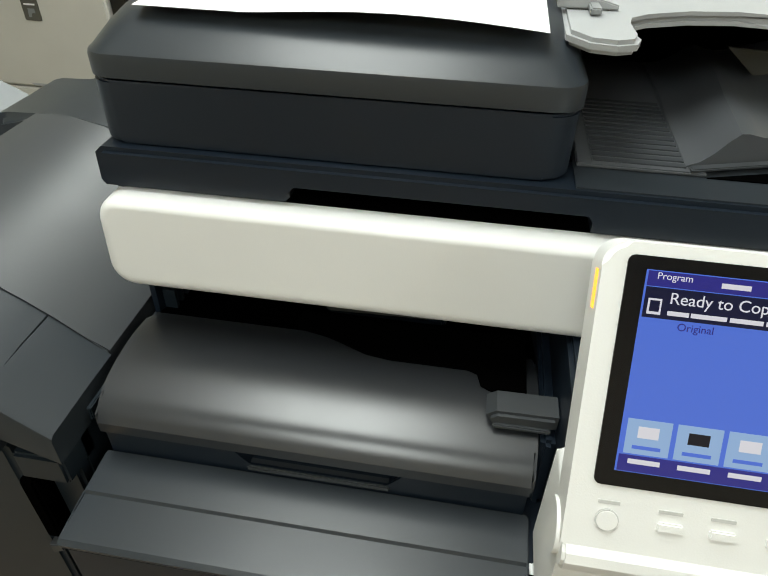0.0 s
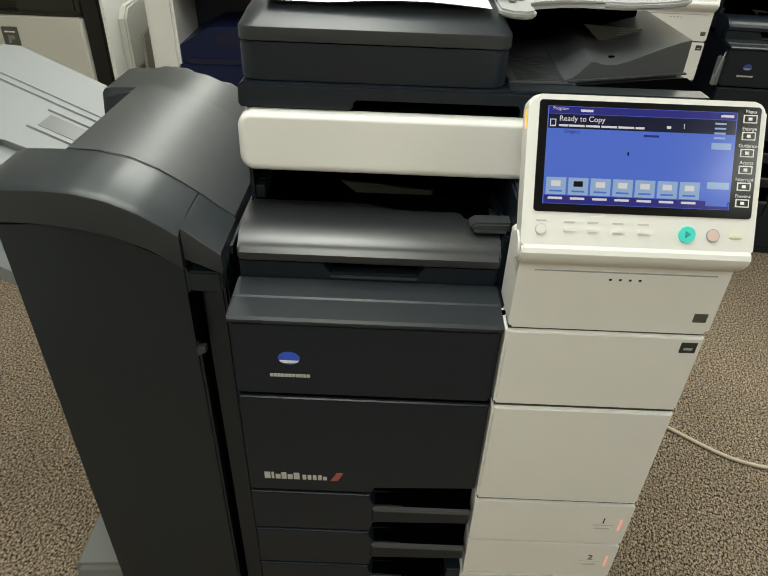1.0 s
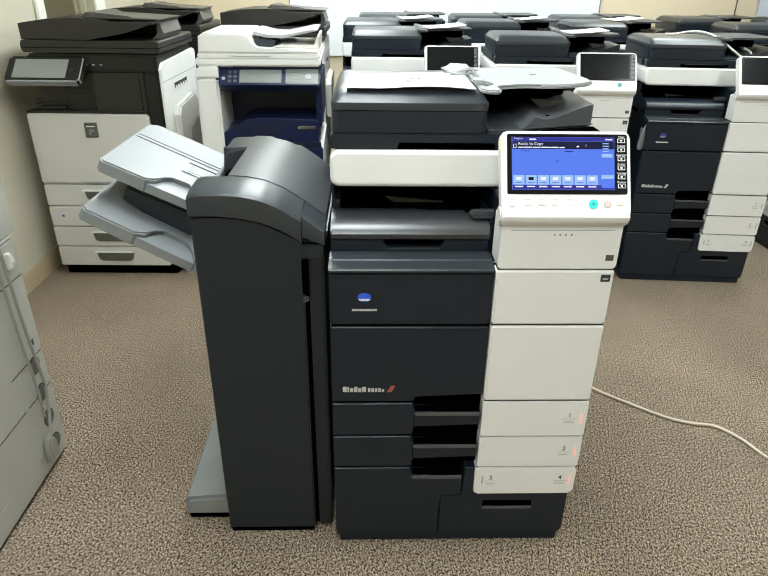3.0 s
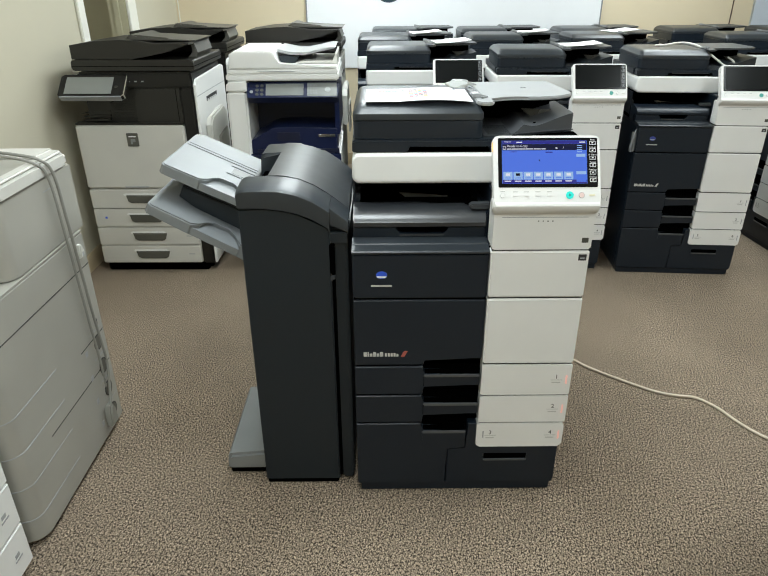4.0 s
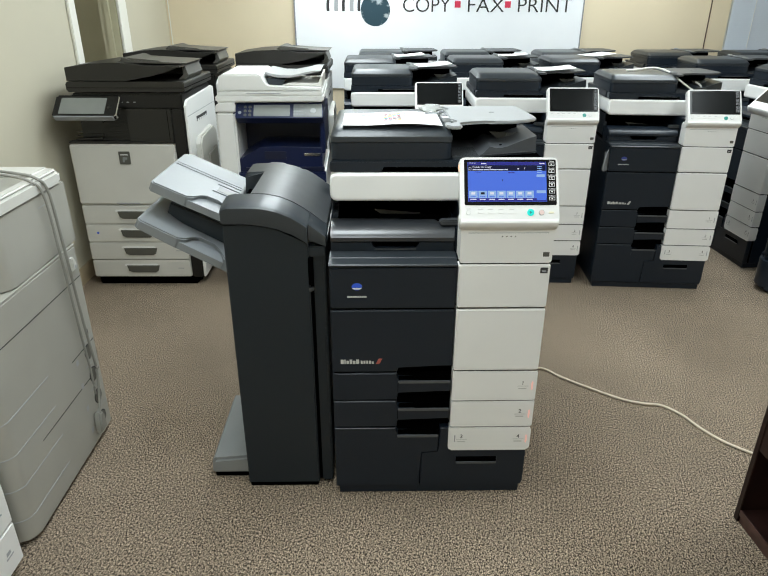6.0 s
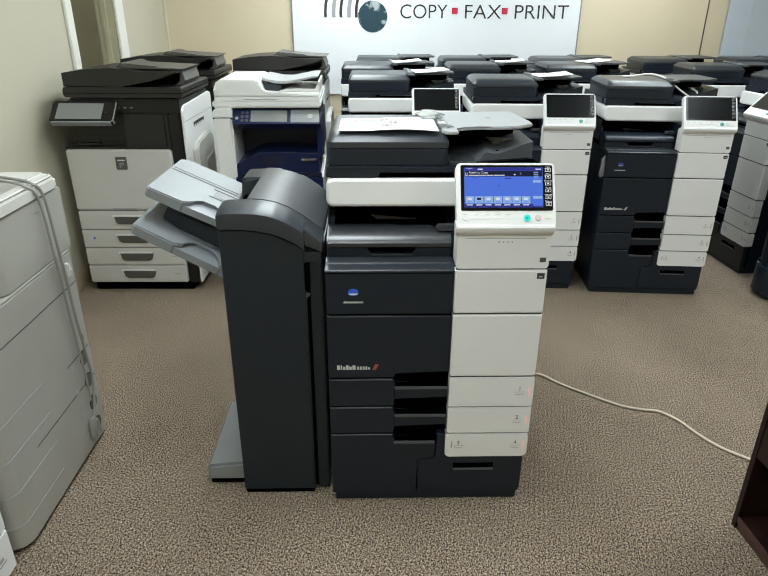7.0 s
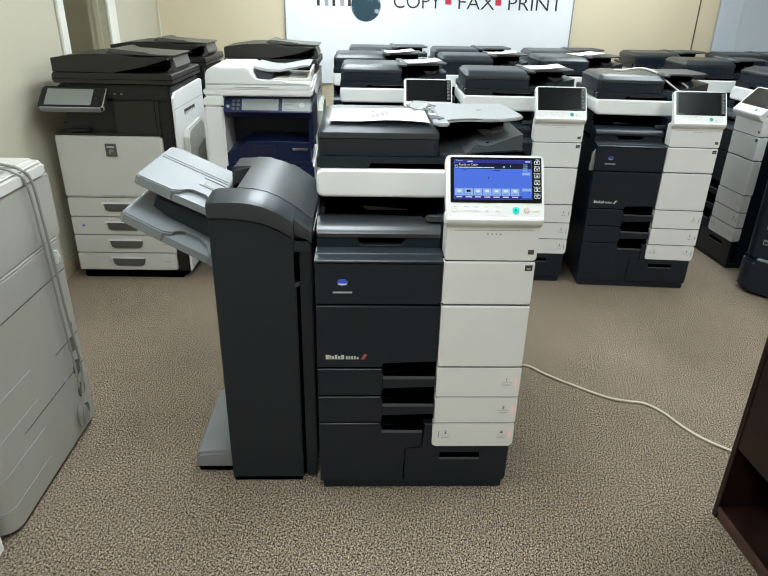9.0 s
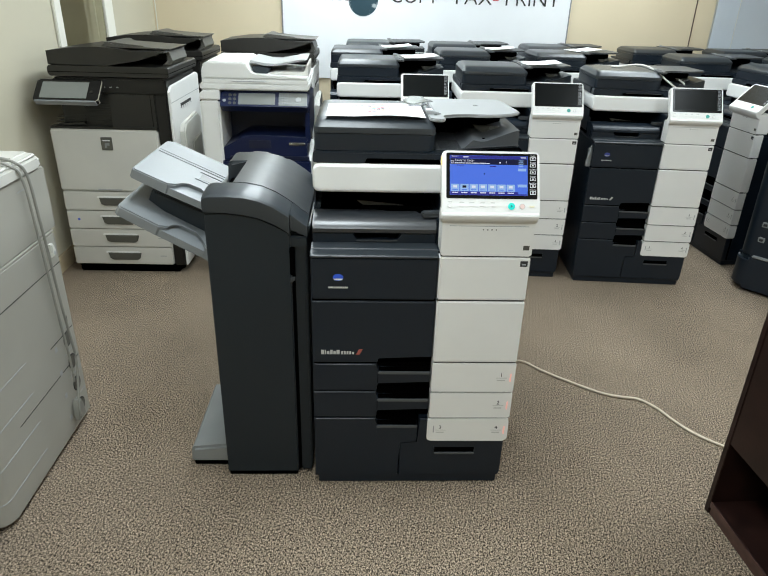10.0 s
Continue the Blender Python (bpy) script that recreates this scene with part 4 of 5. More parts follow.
            dn.append(bm.verts.new(p - n * th - Vector((0, 0, 0.012 * u))))
        ft = bm.faces.new(up)
        bm.faces.new(dn[::-1])
        for i in range(len(up)):
            j = (i + 1) % len(up)
            bm.faces.new((up[i], up[j], dn[j], dn[i]))
        bmesh.ops.bevel(bm, geom=list(ft.edges), offset=0.004, segments=2, affect="EDGES", clamp_overlap=True)
        t = part(name, bm, LIGHTGREY, f, label)

        def strip(nm, u0, u1, v0, v1, h, m):
            b2 = bmesh.new()
            vs = []
            for hh in (-0.003 if h > -0.003 else -0.036, h):
                for u, v in ((u0, v0), (u1, v0), (u1, v1), (u0, v1)):
                    vs.append(b2.verts.new(Vector((xt, y0 + (y1 - y0) * v, zt)) + d * u + n * hh))
            for q in ((0, 1, 2, 3), (4, 5, 6, 7), (0, 1, 5, 4), (1, 2, 6, 5), (2, 3, 7, 6), (3, 0, 4, 7)):
                b2.faces.new([vs[i] for i in q])
            bmesh.ops.recalc_face_normals(b2, faces=b2.faces)
            if h > 0.002:
                bmesh.ops.bevel(b2, geom=b2.edges[:], offset=0.0015, segments=2, affect="EDGES", clamp_overlap=True)
            part(nm, b2, m, t)
        strip("scoop", 0.395, 0.87, 0.012, 0.215, -0.013, LIGHTGREY)
        strip("rib", 0.03, 0.93, 0.60, 0.635, 0.0028, LIGHTGREY)
        strip("rib", 0.03, 0.93, 0.655, 0.675, 0.0022, LIGHTGREY)
        # Flat darker patch painted for the shade in the tray's opening.
        strip("opening", 0.62, 0.87, 0.38, 0.50, 0.0009, PULLEDGE)
        strip("rib", 0.58, 0.90, 0.335, 0.355, 0.003, LIGHTGREY)
        strip("rib", 0.58, 0.90, 0.525, 0.545, 0.003, LIGHTGREY)
        return t
    tray("upper_tray", -0.540, 1.082, -0.285, 0.962, 0.15, 0.56, "pale grey upper output tray")
    tray("lower_tray", -0.575, 0.984, -0.290, 0.826, 0.085, 0.50, "pale grey lower output tray")
    # dark chute between the trays
    part("chute", prism([(-0.304, 0.80), (-0.44, 0.895), (-0.520, 0.965), (-0.505, 0.998), (-0.304, 0.905)], "y", 0.20, 0.50, 0.004), DARK, f)
    part("tray_rail", box(-0.316, -0.305, 0.18, 0.48, 0.55, 0.99, 0.003), MIDGREY, f)
    # grey stabilising foot
    bm = prism([(-0.304, 0.030), (-0.436, 0.030), (-0.443, 0.036), (-0.440, 0.082), (-0.432, 0.094), (-0.304, 0.106)], "y", 0.052, 0.46, 0.014, 4)
    foot = part("stabiliser", bm, MIDGREY, f, "grey stabilising foot")
    part("foot_base", box(-0.434, -0.305, 0.060, 0.45, 0.0122, 0.0295, 0.003), PIT, foot)
    return f


# ---------------------------------------------------------------- white copier with a dark head
def white_copier(name, label, group):
    """Width 0.60, its origin at the front left corner of its foot."""
    c = thing(name, label, "copier", group=group)
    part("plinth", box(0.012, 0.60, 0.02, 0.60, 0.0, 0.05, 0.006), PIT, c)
    part("side_body", box(0.572, 0.640, 0.012, 0.62, 0.045, 1.030, 0.008), SBLACK, c)
    part("body", box(0.0, 0.571, 0.012, 0.62, 0.052, 0.80, 0.006), WHITE2, c)
    part("front_door", box(-0.004, 0.570, -0.006, 0.03, 0.502, 0.845, 0.008, 3), WHITE2, c)
    edges = (0.055, 0.165, 0.275, 0.385, 0.498)
    for z0, z1 in zip(edges, edges[1:]):
        d = part("drawer", box(0.0, 0.570, -0.006, 0.03, z0 + 0.002, z1 - 0.002, 0.005), WHITE2, c)
        part("handle", prism([(0.20, z1 - 0.034), (0.208, z1 - 0.068), (0.225, z1 - 0.078), (0.365, z1 - 0.078), (0.382, z1 - 0.068), (0.392, z1 - 0.034)], "y", -0.014, -0.004, 0.003), PULL, d, "grey curved drawer pull")
        part("pull_shade", prism([(0.185, z1 - 0.03), (0.195, z1 - 0.024), (0.375, z1 - 0.024), (0.385, z1 - 0.03), (0.38, z1 - 0.037), (0.19, z1 - 0.037)], "y", -0.008, -0.004), WHITE, d)
        if z0 < 0.2:
            part("mark", box(0.50, 0.535, -0.0066, -0.004, z1 - 0.055, z1 - 0.05, 0), GREYPRINT, d)
    part("badge", prism(rounded(0.262, 0.322, 0.735, 0.805, 0.004), "y", -0.010, -0.004, 0.001), PULL, c, "square dark grey badge")
    part("badge_mark", box(0.272, 0.312, -0.0112, -0.008, 0.785, 0.79, 0), WHITEPRINT, c)
    part("badge_mark", prism([(0.279, 0.747), (0.289, 0.747), (0.293, 0.76), (0.306, 0.76), (0.306, 0.774), (0.282, 0.774)], "y", -0.0112, -0.008), LIGHTGREY, c)
    part("sticker", box(0.060, 0.072, -0.0066, -0.004, 0.328, 0.340, 0), BLUEPRINT, c)
    part("door_notch", prism([(0.20, 0.515), (0.34, 0.515), (0.33, 0.507), (0.21, 0.507)], "y", -0.0075, -0.004), GREYPRINT, c)
    # dark engine above the door
    part("engine", box(0.33, 0.571, 0.012, 0.60, 0.846, 1.03, 0.004), SDARK, c)
    part("engine_joint", box(0.548, 0.551, 0.0112, 0.014, 0.862, 1.028, 0), PIT, c)
    part("engine_grille_body", box(0.06, 0.329, 0.05, 0.60, 0.846, 1.03, 0.004), SDARK, c)
    for k in range(9):
        part("grille_slat", box(0.20, 0.325, 0.044, 0.049, 0.872 + 0.013 * k, 0.878 + 0.013 * k, 0.001), SDARK, c)
    part("door_top", box(0.0, 0.571, -0.004, 0.05, 0.8465, 0.858, 0.003), SDARK, c)
    for k in range(3):
        part("inner_tray", prism([(0.02, 0.86 + 0.018 * k), (0.18, 0.865 + 0.018 * k), (0.18, 0.877 + 0.018 * k), (0.05, 0.870 + 0.018 * k)], "y", 0.02 + 0.02 * k, 0.048, 0.001), SDARK, c)
    part("scanner", box(0.055, 0.640, 0.012, 0.60, 1.032, 1.110, 0.008), SBLACK, c)
    for k in range(3):
        part("scanner_light", box(0.31 + 0.035 * k, 0.322 + 0.035 * k, 0.010, 0.013, 1.062, 1.067, 0), GREYPRINT, c)
    part("lid", prism(rounded(-0.005, 0.615, 1.083, 1.135, 0.012), "y", -0.005, 0.58, 0.005), SDARK, c)
    part("lid_groove", box(-0.0055, 0.6155, -0.0056, 0.57, 1.103, 1.106, 0), PIT, c)
    feeder = [(0.0, 1.137), (0.30, 1.137), (0.46, 1.165), (0.56, 1.20), (0.60, 1.205), (0.60, 1.215), (0.42, 1.213), (0.36, 1.222), (0.26, 1.230), (0.13, 1.224), (0.0, 1.205)]
    part("feeder", prism(feeder, "y", 0.0, 0.42, 0.006), SDARK, c, "dark grey document feeder")
    # Dark block added behind the feeder gap so that it stays in shade.
    part("feeder_gap_block", box(0.30, 0.598, 0.38, 0.418, 1.1365, 1.205, 0.004), SDARK, c)
    part("feeder_arm", prism([(0.56, 1.137), (0.60, 1.137), (0.615, 1.16), (0.60, 1.205), (0.585, 1.205), (0.59, 1.16)], "y", 0.10, 0.40, 0.003), STRAY, c)
    part("document_tray", prism([(0.30, 1.226), (0.62, 1.219), (0.625, 1.224), (0.34, 1.236), (0.31, 1.25), (0.29, 1.25)], "y", 0.04, 0.38, 0.003), STRAY, c, "grey document tray with side guides")
    part("tray_guide", prism([(0.27, 1.231), (0.50, 1.226), (0.48, 1.236), (0.30, 1.252)], "y", 0.05, 0.06, 0.001), STRAY, c)
    # the head overhangs the body
    for child in c.children:
        if child.name.split(".")[0] in ("lid", "lid_groove", "feeder", "feeder_gap_block", "feeder_arm", "document_tray", "tray_guide"):
            child.matrix_basis = pose(0.05, 0, 0.035)
    # pivoting screen
    s = part("touch_screen", prism(rounded(0.0, 0.33, 0.0, 0.138, 0.012), "y", 0.0, 0.03, 0.006), GLASSBLACK, c, "tilted unlit touch screen in a black bezel")
    s.matrix_basis = pose(-0.012, -0.105, 1.008, -48)
    part("screen", box(0.030, 0.268, -0.0015, 0.001, 0.018, 0.121, 0), GREYSCREEN, s)
    part("silver_edge", prism([(0.318, 0.0), (0.335, 0.014), (0.335, 0.123), (0.325, 0.136), (0.329, 0.123), (0.329, 0.016)], "y", -0.001, 0.028), CHROME, s)
    part("bottom_edge", box(0.01, 0.32, -0.004, 0.028, -0.006, 0.003, 0.002), LINEGREY, s)
    part("knob", disc(0.288, -0.003, 0.06, 0.008, "y", 0.004, 16), SDARK, s)
    part("screen_arm", box(0.17, 0.23, -0.055, 0.050, 0.965, 1.005, 0.006), SDARK, c)
    # white right side with bypass cover
    side = part("side_panel", prism([(0.014, 0.05), (0.64, 0.05), (0.64, 1.075), (0.60, 1.085), (0.06, 1.072), (0.02, 1.045)], "x", 0.6405, 0.654, 0.004), WHITE, c)
    part("vent", box(0.6535, 0.656, 0.20, 0.42, 0.935, 0.96, 0), INK, side)
    for k in range(5):
        part("vent_fin", box(0.6545, 0.6575, 0.21 + 0.042 * k, 0.235 + 0.042 * k, 0.93, 0.945, 0.001), WHITE, side)
    part("bypass_cover", prism([(0.12, 0.62), (0.48, 0.62), (0.48, 0.84), (0.42, 0.88), (0.16, 0.86), (0.12, 0.82)], "x", 0.6545, 0.688, 0.008), WHITE2, side)
    part("bypass_door", prism([(0.22, 0.55), (0.42, 0.55), (0.42, 0.76), (0.24, 0.74)], "x", 0.6885, 0.700, 0.004), BEIGE, side)
    part("panel_joint", box(0.6535, 0.6548, 0.03, 0.62, 0.985, 0.988, 0), GREYPRINT, side)
    for yy in (0.08, 0.52):
        part("caster", disc(0.59, yy, 0.024, 0.023, "x", 0.02, 18), PIT, c)
    return c


# ---------------------------------------------------------------- white and navy copier
def navy_copier():
    c = thing("copier", "white copier with navy blue front and grey touch panel", "copier", pose(-0.710, 1.80, 0, 0, 0, 1.5) @ Matrix.Diagonal((1, 1, 0.977, 1)))
    part("plinth", box(0.01, 0.57, 0.02, 0.58, 0.0, 0.04, 0.004), PIT, c)
    part("body", box(0.002, 0.578, 0.03, 0.60, 0.04, 0.70, 0.008), WHITE, c)
    part("bay_side", box(0.0855, 0.092, 0.004, 0.59, 0.70, 1.03, 0.001), NAVYD, c)
    part("bay_top", box(0.093, 0.575, 0.02, 0.30, 1.026, 1.034, 0), NAVYD, c)
    part("left_pillar", box(-0.006, 0.100, -0.008, 0.60, 0.05, 1.035, 0.012, 3), WHITE, c)
    part("left_pillar_cap", prism([(-0.006, 1.036), (0.102, 1.036), (0.102, 1.086), (0.016, 1.086), (-0.002, 1.07)], "y", -0.010, 0.55, 0.005), WHITE, c)
    part("front_door", box(0.087, 0.578, -0.004, 0.03, 0.40, 0.70, 0.006), NAVY, c)
    for k in range(3):
        part("drawer", box(0.087, 0.578, -0.004, 0.03, 0.06 + 0.112 * k, 0.168 + 0.112 * k, 0.005), WHITE, c)
    part("bay_back", box(0.093, 0.551, 0.305, 0.59, 0.70, 1.03, 0), NAVYD, c)
    part("bay_side", box(0.552, 0.577, 0.02, 0.58, 0.80, 1.03, 0.003), NAVY, c)
    part("output_tray", prism([(0.088, 0.70), (0.56, 0.70), (0.56, 0.835), (0.30, 0.842), (0.22, 0.838), (0.16, 0.805), (0.088, 0.765)], "y", 0.01, 0.30, 0.004), NAVY, c, "navy curved output tray")
    part("tray_recess", box(0.24, 0.36, 0.006, 0.012, 0.77, 0.815, 0.001), NAVYD, c)
    part("chrome_latch", box(0.46, 0.55, 0.002, 0.012, 0.79, 0.805, 0.002), CHROME, c)
    part("tray_band", box(0.13, 0.57, 0.0, 0.02, 0.702, 0.725, 0.002), NAVYD, c)
    p = part("touch_panel", prism(rounded(0.104, 0.574, 0.0, 0.096, 0.008), "y", 0.0, 0.05, 0.005), NAVY, c, "navy control panel with a grey screen")
    p.matrix_basis = pose(0, -0.035, 1.008, -42)
    part("screen", box(0.20, 0.395, -0.0015, 0.002, 0.012, 0.083, 0), GREYSCREEN, p)
    part("key_field", box(0.415, 0.567, -0.0012, 0.002, 0.008, 0.088, 0), GREYSCREEN, p)
    for i in range(4):
        for j in range(4):
            part("key", box(0.414 + 0.014 * i, 0.424 + 0.014 * i, -0.003, 0.0, 0.017 + 0.017 * j, 0.028 + 0.017 * j, 0.001), MIDGREY, p)
    part("key_strip", box(0.475, 0.4775, -0.0016, 0.002, 0.010, 0.086, 0), LIGHTGREY, p)
    part("start_button", disc(0.52, -0.004, 0.045, 0.015, "y", 0.004, 24), TRAYGREY, p)
    for x, z in ((0.126, 0.07), (0.126, 0.035), (0.155, 0.07), (0.155, 0.045), (0.155, 0.02), (0.18, 0.07), (0.18, 0.045), (0.18, 0.02)):
        part("key", disc(x, -0.003, z, 0.0085, "y", 0.004, 16), (TRAYGREY if z < 0.05 else NAVYD) if x < 0.15 else PULL, p)
    part("scanner", box(0.0, 0.578, -0.002, 0.60, 1.087, 1.125, 0.008), WHITE, c)
    part("lid", prism(rounded(0.015, 0.575, 1.1255, 1.145, 0.006), "y", 0.0, 0.58, 0.004), WHITE, c)
    part("feeder", prism([(0.02, 1.146), (0.57, 1.146), (0.57, 1.16), (0.29, 1.165), (0.27, 1.175), (0.25, 1.225), (0.23, 1.235), (0.05, 1.235), (0.025, 1.22)], "y", 0.0, 0.50, 0.008), WHITE, c, "white document feeder")
    part("feeder_throat", prism([(0.275, 1.169), (0.35, 1.165), (0.37, 1.195), (0.30, 1.205), (0.265, 1.20)], "y", 0.10, 0.48, 0.002), DARK, c)
    part("document_tray", prism([(0.26, 1.222), (0.33, 1.205), (0.40, 1.205), (0.555, 1.237), (0.565, 1.243), (0.53, 1.243), (0.40, 1.215), (0.34, 1.217), (0.26, 1.236)], "y", 0.10, 0.48, 0.003), TRAYGREY, c, "pale document tray")
    part("delivery_tray", prism([(0.35, 1.166), (0.57, 1.161), (0.572, 1.215), (0.562, 1.215), (0.55, 1.175), (0.40, 1.18)], "y", 0.08, 0.48, 0.003), WHITE2, c)
    part("lid_groove", prism([(0.16, 1.136), (0.36, 1.136), (0.34, 1.132), (0.18, 1.132)], "y", -0.0025, 0.001), GREYPRINT, c)
    return c


# ---------------------------------------------------------------- beige machine with a cord over its side
def beige_machine():
    c = thing("multifunction_printer", "beige office printer with a grey cord hanging over its side", "printer")
    X = -0.925
    x0 = X - 0.62
    part("lower_body", prism(rounded(x0, X, -0.225, 0.405, 0.05, 6, corners=(0, 1, 0, 0)), "z", 0.02, 0.769, 0.004), BEIGE, c)
    up = part("upper_body", prism(rounded(x0, X - 0.004, -0.02, 0.435, 0.045, 6, corners=(0, 1, 0, 0)), "z", 0.7785, 0.995, 0.003), BEIGE, c)
    part("shelf", prism(rounded(x0, X, -0.225, 0.41, 0.05, 6, corners=(0, 1, 0, 0)), "z", 0.7705, 0.7755, 0.001), BEIGE, c)
    outer = rounded(x0, X + 0.002, -0.03, 0.445, 0.05, 6, corners=(0, 1, 1, 0))
    part("top_rim", prism(outer, "z", 1.0, 1.030, 0.006, 3), WHITE2, c, "pale rounded top rim")
    part("top_tray_wall", box(X - 0.045, X - 0.012, -0.01, 0.42, 1.031, 1.042, 0.005, 3), WHITE2, c)
    part("top_tray_wall", box(x0 + 0.02, X - 0.046, 0.33, 0.435, 1.031, 1.044, 0.005, 3), WHITE2, c)
    part("top_recess", box(x0 + 0.02, X - 0.05, 0.0, 0.328, 1.031, 1.034, 0), BEIGE, c)
    for z, y0, y1, off in ((0.655, -0.17, 0.404, 0.0), (0.275, -0.05, 0.40, 0.0), (0.40, 0.22, 0.40, 0.0)):
        part("seam", box(X - 0.002, X + 0.0008, y0, y1, z, z + 0.003, 0), INK, c)
    for z in (0.445, 0.33, 0.215, 0.10):
        pts = rounded(x0 - 0.001, X + 0.0012, -0.2265, 0.06, 0.052, 6, corners=(0, 1, 0, 0))
        part("drawer_seam", prism(pts, "z", z, z + 0.003), GREYPRINT, c)
    part("latch", prism([(0.335, 0.70), (0.36, 0.70), (0.366, 0.72), (0.355, 0.745), (0.34, 0.745)], "x", X, X + 0.018, 0.004), WHITE2, c, "small moulded latch knob")
    part("latch_slot", box(X, X + 0.019, 0.347, 0.356, 0.705, 0.718, 0), GREYPRINT, c)
    part("port", box(X - 0.002, X + 0.001, 0.355, 0.372, 0.435, 0.455, 0), INK, c)
    for k in range(4):
        z = 0.375 - 0.097 * k
        part("hole_ring", disc(X - 0.002, 0.345, z, 0.029, "x", 0.0035, 24), INK, c)
        part("hole", disc(X - 0.002, 0.345, z, 0.025, "x", 0.0042, 24), PULL, c, "round dark cover hole")
        part("slit", box(X - 0.002, X + 0.001, 0.245, 0.262, z - 0.005, z + 0.014, 0), GREYPRINT, c)
        part("seam", box(X - 0.002, X + 0.0008, 0.30, 0.40, z + 0.046, z + 0.048, 0), GREYPRINT, c)
    part("label_mark", box(X - 0.0045, X - 0.003, 0.24, 0.30, 0.955, 0.958, 0), GREYPRINT, c)
    part("cord", tube([(-1.5, 0.20, 1.13), (-1.30, 0.225, 1.115), (-1.12, 0.245, 1.085), (-1.00, 0.262, 1.066), (-0.935, 0.272, 1.047), (-0.912, 0.290, 1.00), (-0.908, 0.300, 0.85), (-0.908, 0.312, 0.68), (-0.908, 0.322, 0.52), (-0.908, 0.335, 0.40), (-0.906, 0.340, 0.30), (-0.906, 0.318, 0.20), (-0.904, 0.292, 0.145)], 0.0048), GREYCORD, c, "grey power cord")
    part("cord", tube([(-1.5, 0.17, 1.125), (-1.25, 0.20, 1.105), (-1.05, 0.228, 1.074), (-0.94, 0.242, 1.045), (-0.914, 0.262, 0.99), (-0.910, 0.272, 0.82), (-0.910, 0.282, 0.66), (-0.910, 0.292, 0.48), (-0.908, 0.300, 0.33), (-0.907, 0.296, 0.22)], 0.0042), GREYCORD, c)
    part("plug", prism([(0.265, 0.065), (0.315, 0.065), (0.310, 0.125), (0.298, 0.145), (0.282, 0.145), (0.270, 0.125)], "x", -0.922, -0.895, 0.006), GREYCORD, c, "grey moulded plug")
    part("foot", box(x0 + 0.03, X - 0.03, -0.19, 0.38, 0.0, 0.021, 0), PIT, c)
    return c


def drawer_printer():
    c = thing("drawer_printer", "white printer cabinet with stacked drawers", "printer")
    X, y1 = -0.922, -0.285
    part("body", box(X - 0.62, X - 0.012, y1 - 0.62, y1, 0.03, 0.90, 0.01, 3), WHITE, c)
    for k in range(6):
        z = 0.035 + 0.143 * k
        d = part("drawer_side", box(X - 0.011, X, y1 - 0.60, y1 - 0.003, z, z + 0.139, 0.004), WHITE, c)
        part("mark", box(X - 0.001, X + 0.0008, y1 - 0.075, y1 - 0.04, z + 0.055, z + 0.060, 0), GREYPRINT, d)
        part("mark", box(X - 0.001, X + 0.0008, y1 - 0.07, y1 - 0.05, z + 0.066, z + 0.078, 0), GREYPRINT, d)
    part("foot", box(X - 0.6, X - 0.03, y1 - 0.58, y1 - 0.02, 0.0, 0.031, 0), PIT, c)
    return c


def bookcase():
    c = thing("bookcase", "dark mahogany bookcase with a low open shelf", "bookcase", pose(1.323, -0.128, 0, 0, 0, 2.0))
    part("side_panel", box(0.0, 0.36, -0.022, 0.0, 0.0, 1.05, 0.002), WOOD, c)
    part("side_panel", box(0.0, 0.36, -0.90, -0.878, 0.0, 1.05, 0.002), WOOD, c)
    part("bottom_shelf", box(0.004, 0.345, -0.877, -0.023, 0.030, 0.052, 0.002), WOOD, c)
    part("kick_board", box(0.006, 0.022, -0.877, -0.023, 0.0, 0.029, 0.001), WOODEDGE, c)
    part("shelf_edge", box(-0.001, 0.0035, -0.877, -0.023, 0.030, 0.052, 0.001), WOODEDGE, c)
    part("back_panel", box(0.346, 0.36, -0.877, -0.023, 0.0, 1.05, 0), WOOD, c)
    part("door", box(0.0, 0.020, -0.877, -0.023, 0.29, 1.045, 0.003), WOOD, c)
    part("shelf", box(0.021, 0.345, -0.877, -0.023, 0.29, 0.312, 0.002), WOOD, c)
    part("top", box(-0.012, 0.37, -0.91, 0.01, 1.051, 1.076, 0.004), WOOD, c)
    return c


def black_unit():
    c = thing("paper_feeder", "black floor-standing machine with sockets and rounded base", "printer", pose(2.37, 1.69, 0, 0, 0, -50))
    part("base", prism(rounded(0.0, 0.6, 0.0, 0.55, 0.09, 8), "z", 0.02, 0.21, 0.02, 4), BLACK, c)
    part("body", prism(rounded(0.015, 0.585, 0.02, 0.54, 0.07, 8), "z", 0.215, 0.86, 0.01), BLACK, c)
    part("foot", box(0.08, 0.52, 0.08, 0.48, 0.0, 0.022, 0), PIT, c)
    part("ridge", box(0.10, 0.50, -0.004, 0.03, 0.215, 0.225, 0.002), MIDGREY, c)
    for k, (x, z) in enumerate(((0.10, 0.40), (0.16, 0.40), (0.10, 0.31), (0.17, 0.31), (0.24, 0.40), (0.24, 0.31))):
        part("socket", box(x, x + 0.035, 0.012, 0.03, z, z + 0.03, 0.003), MIDGREY, c)
        part("socket_hole", box(x + 0.008, x + 0.027, 0.010, 0.02, z + 0.008, z + 0.022, 0), INK, c)
    part("lid", box(0.0, 0.60, 0.0, 0.55, 0.865, 0.92, 0.02, 3), DARK, c)
    return c


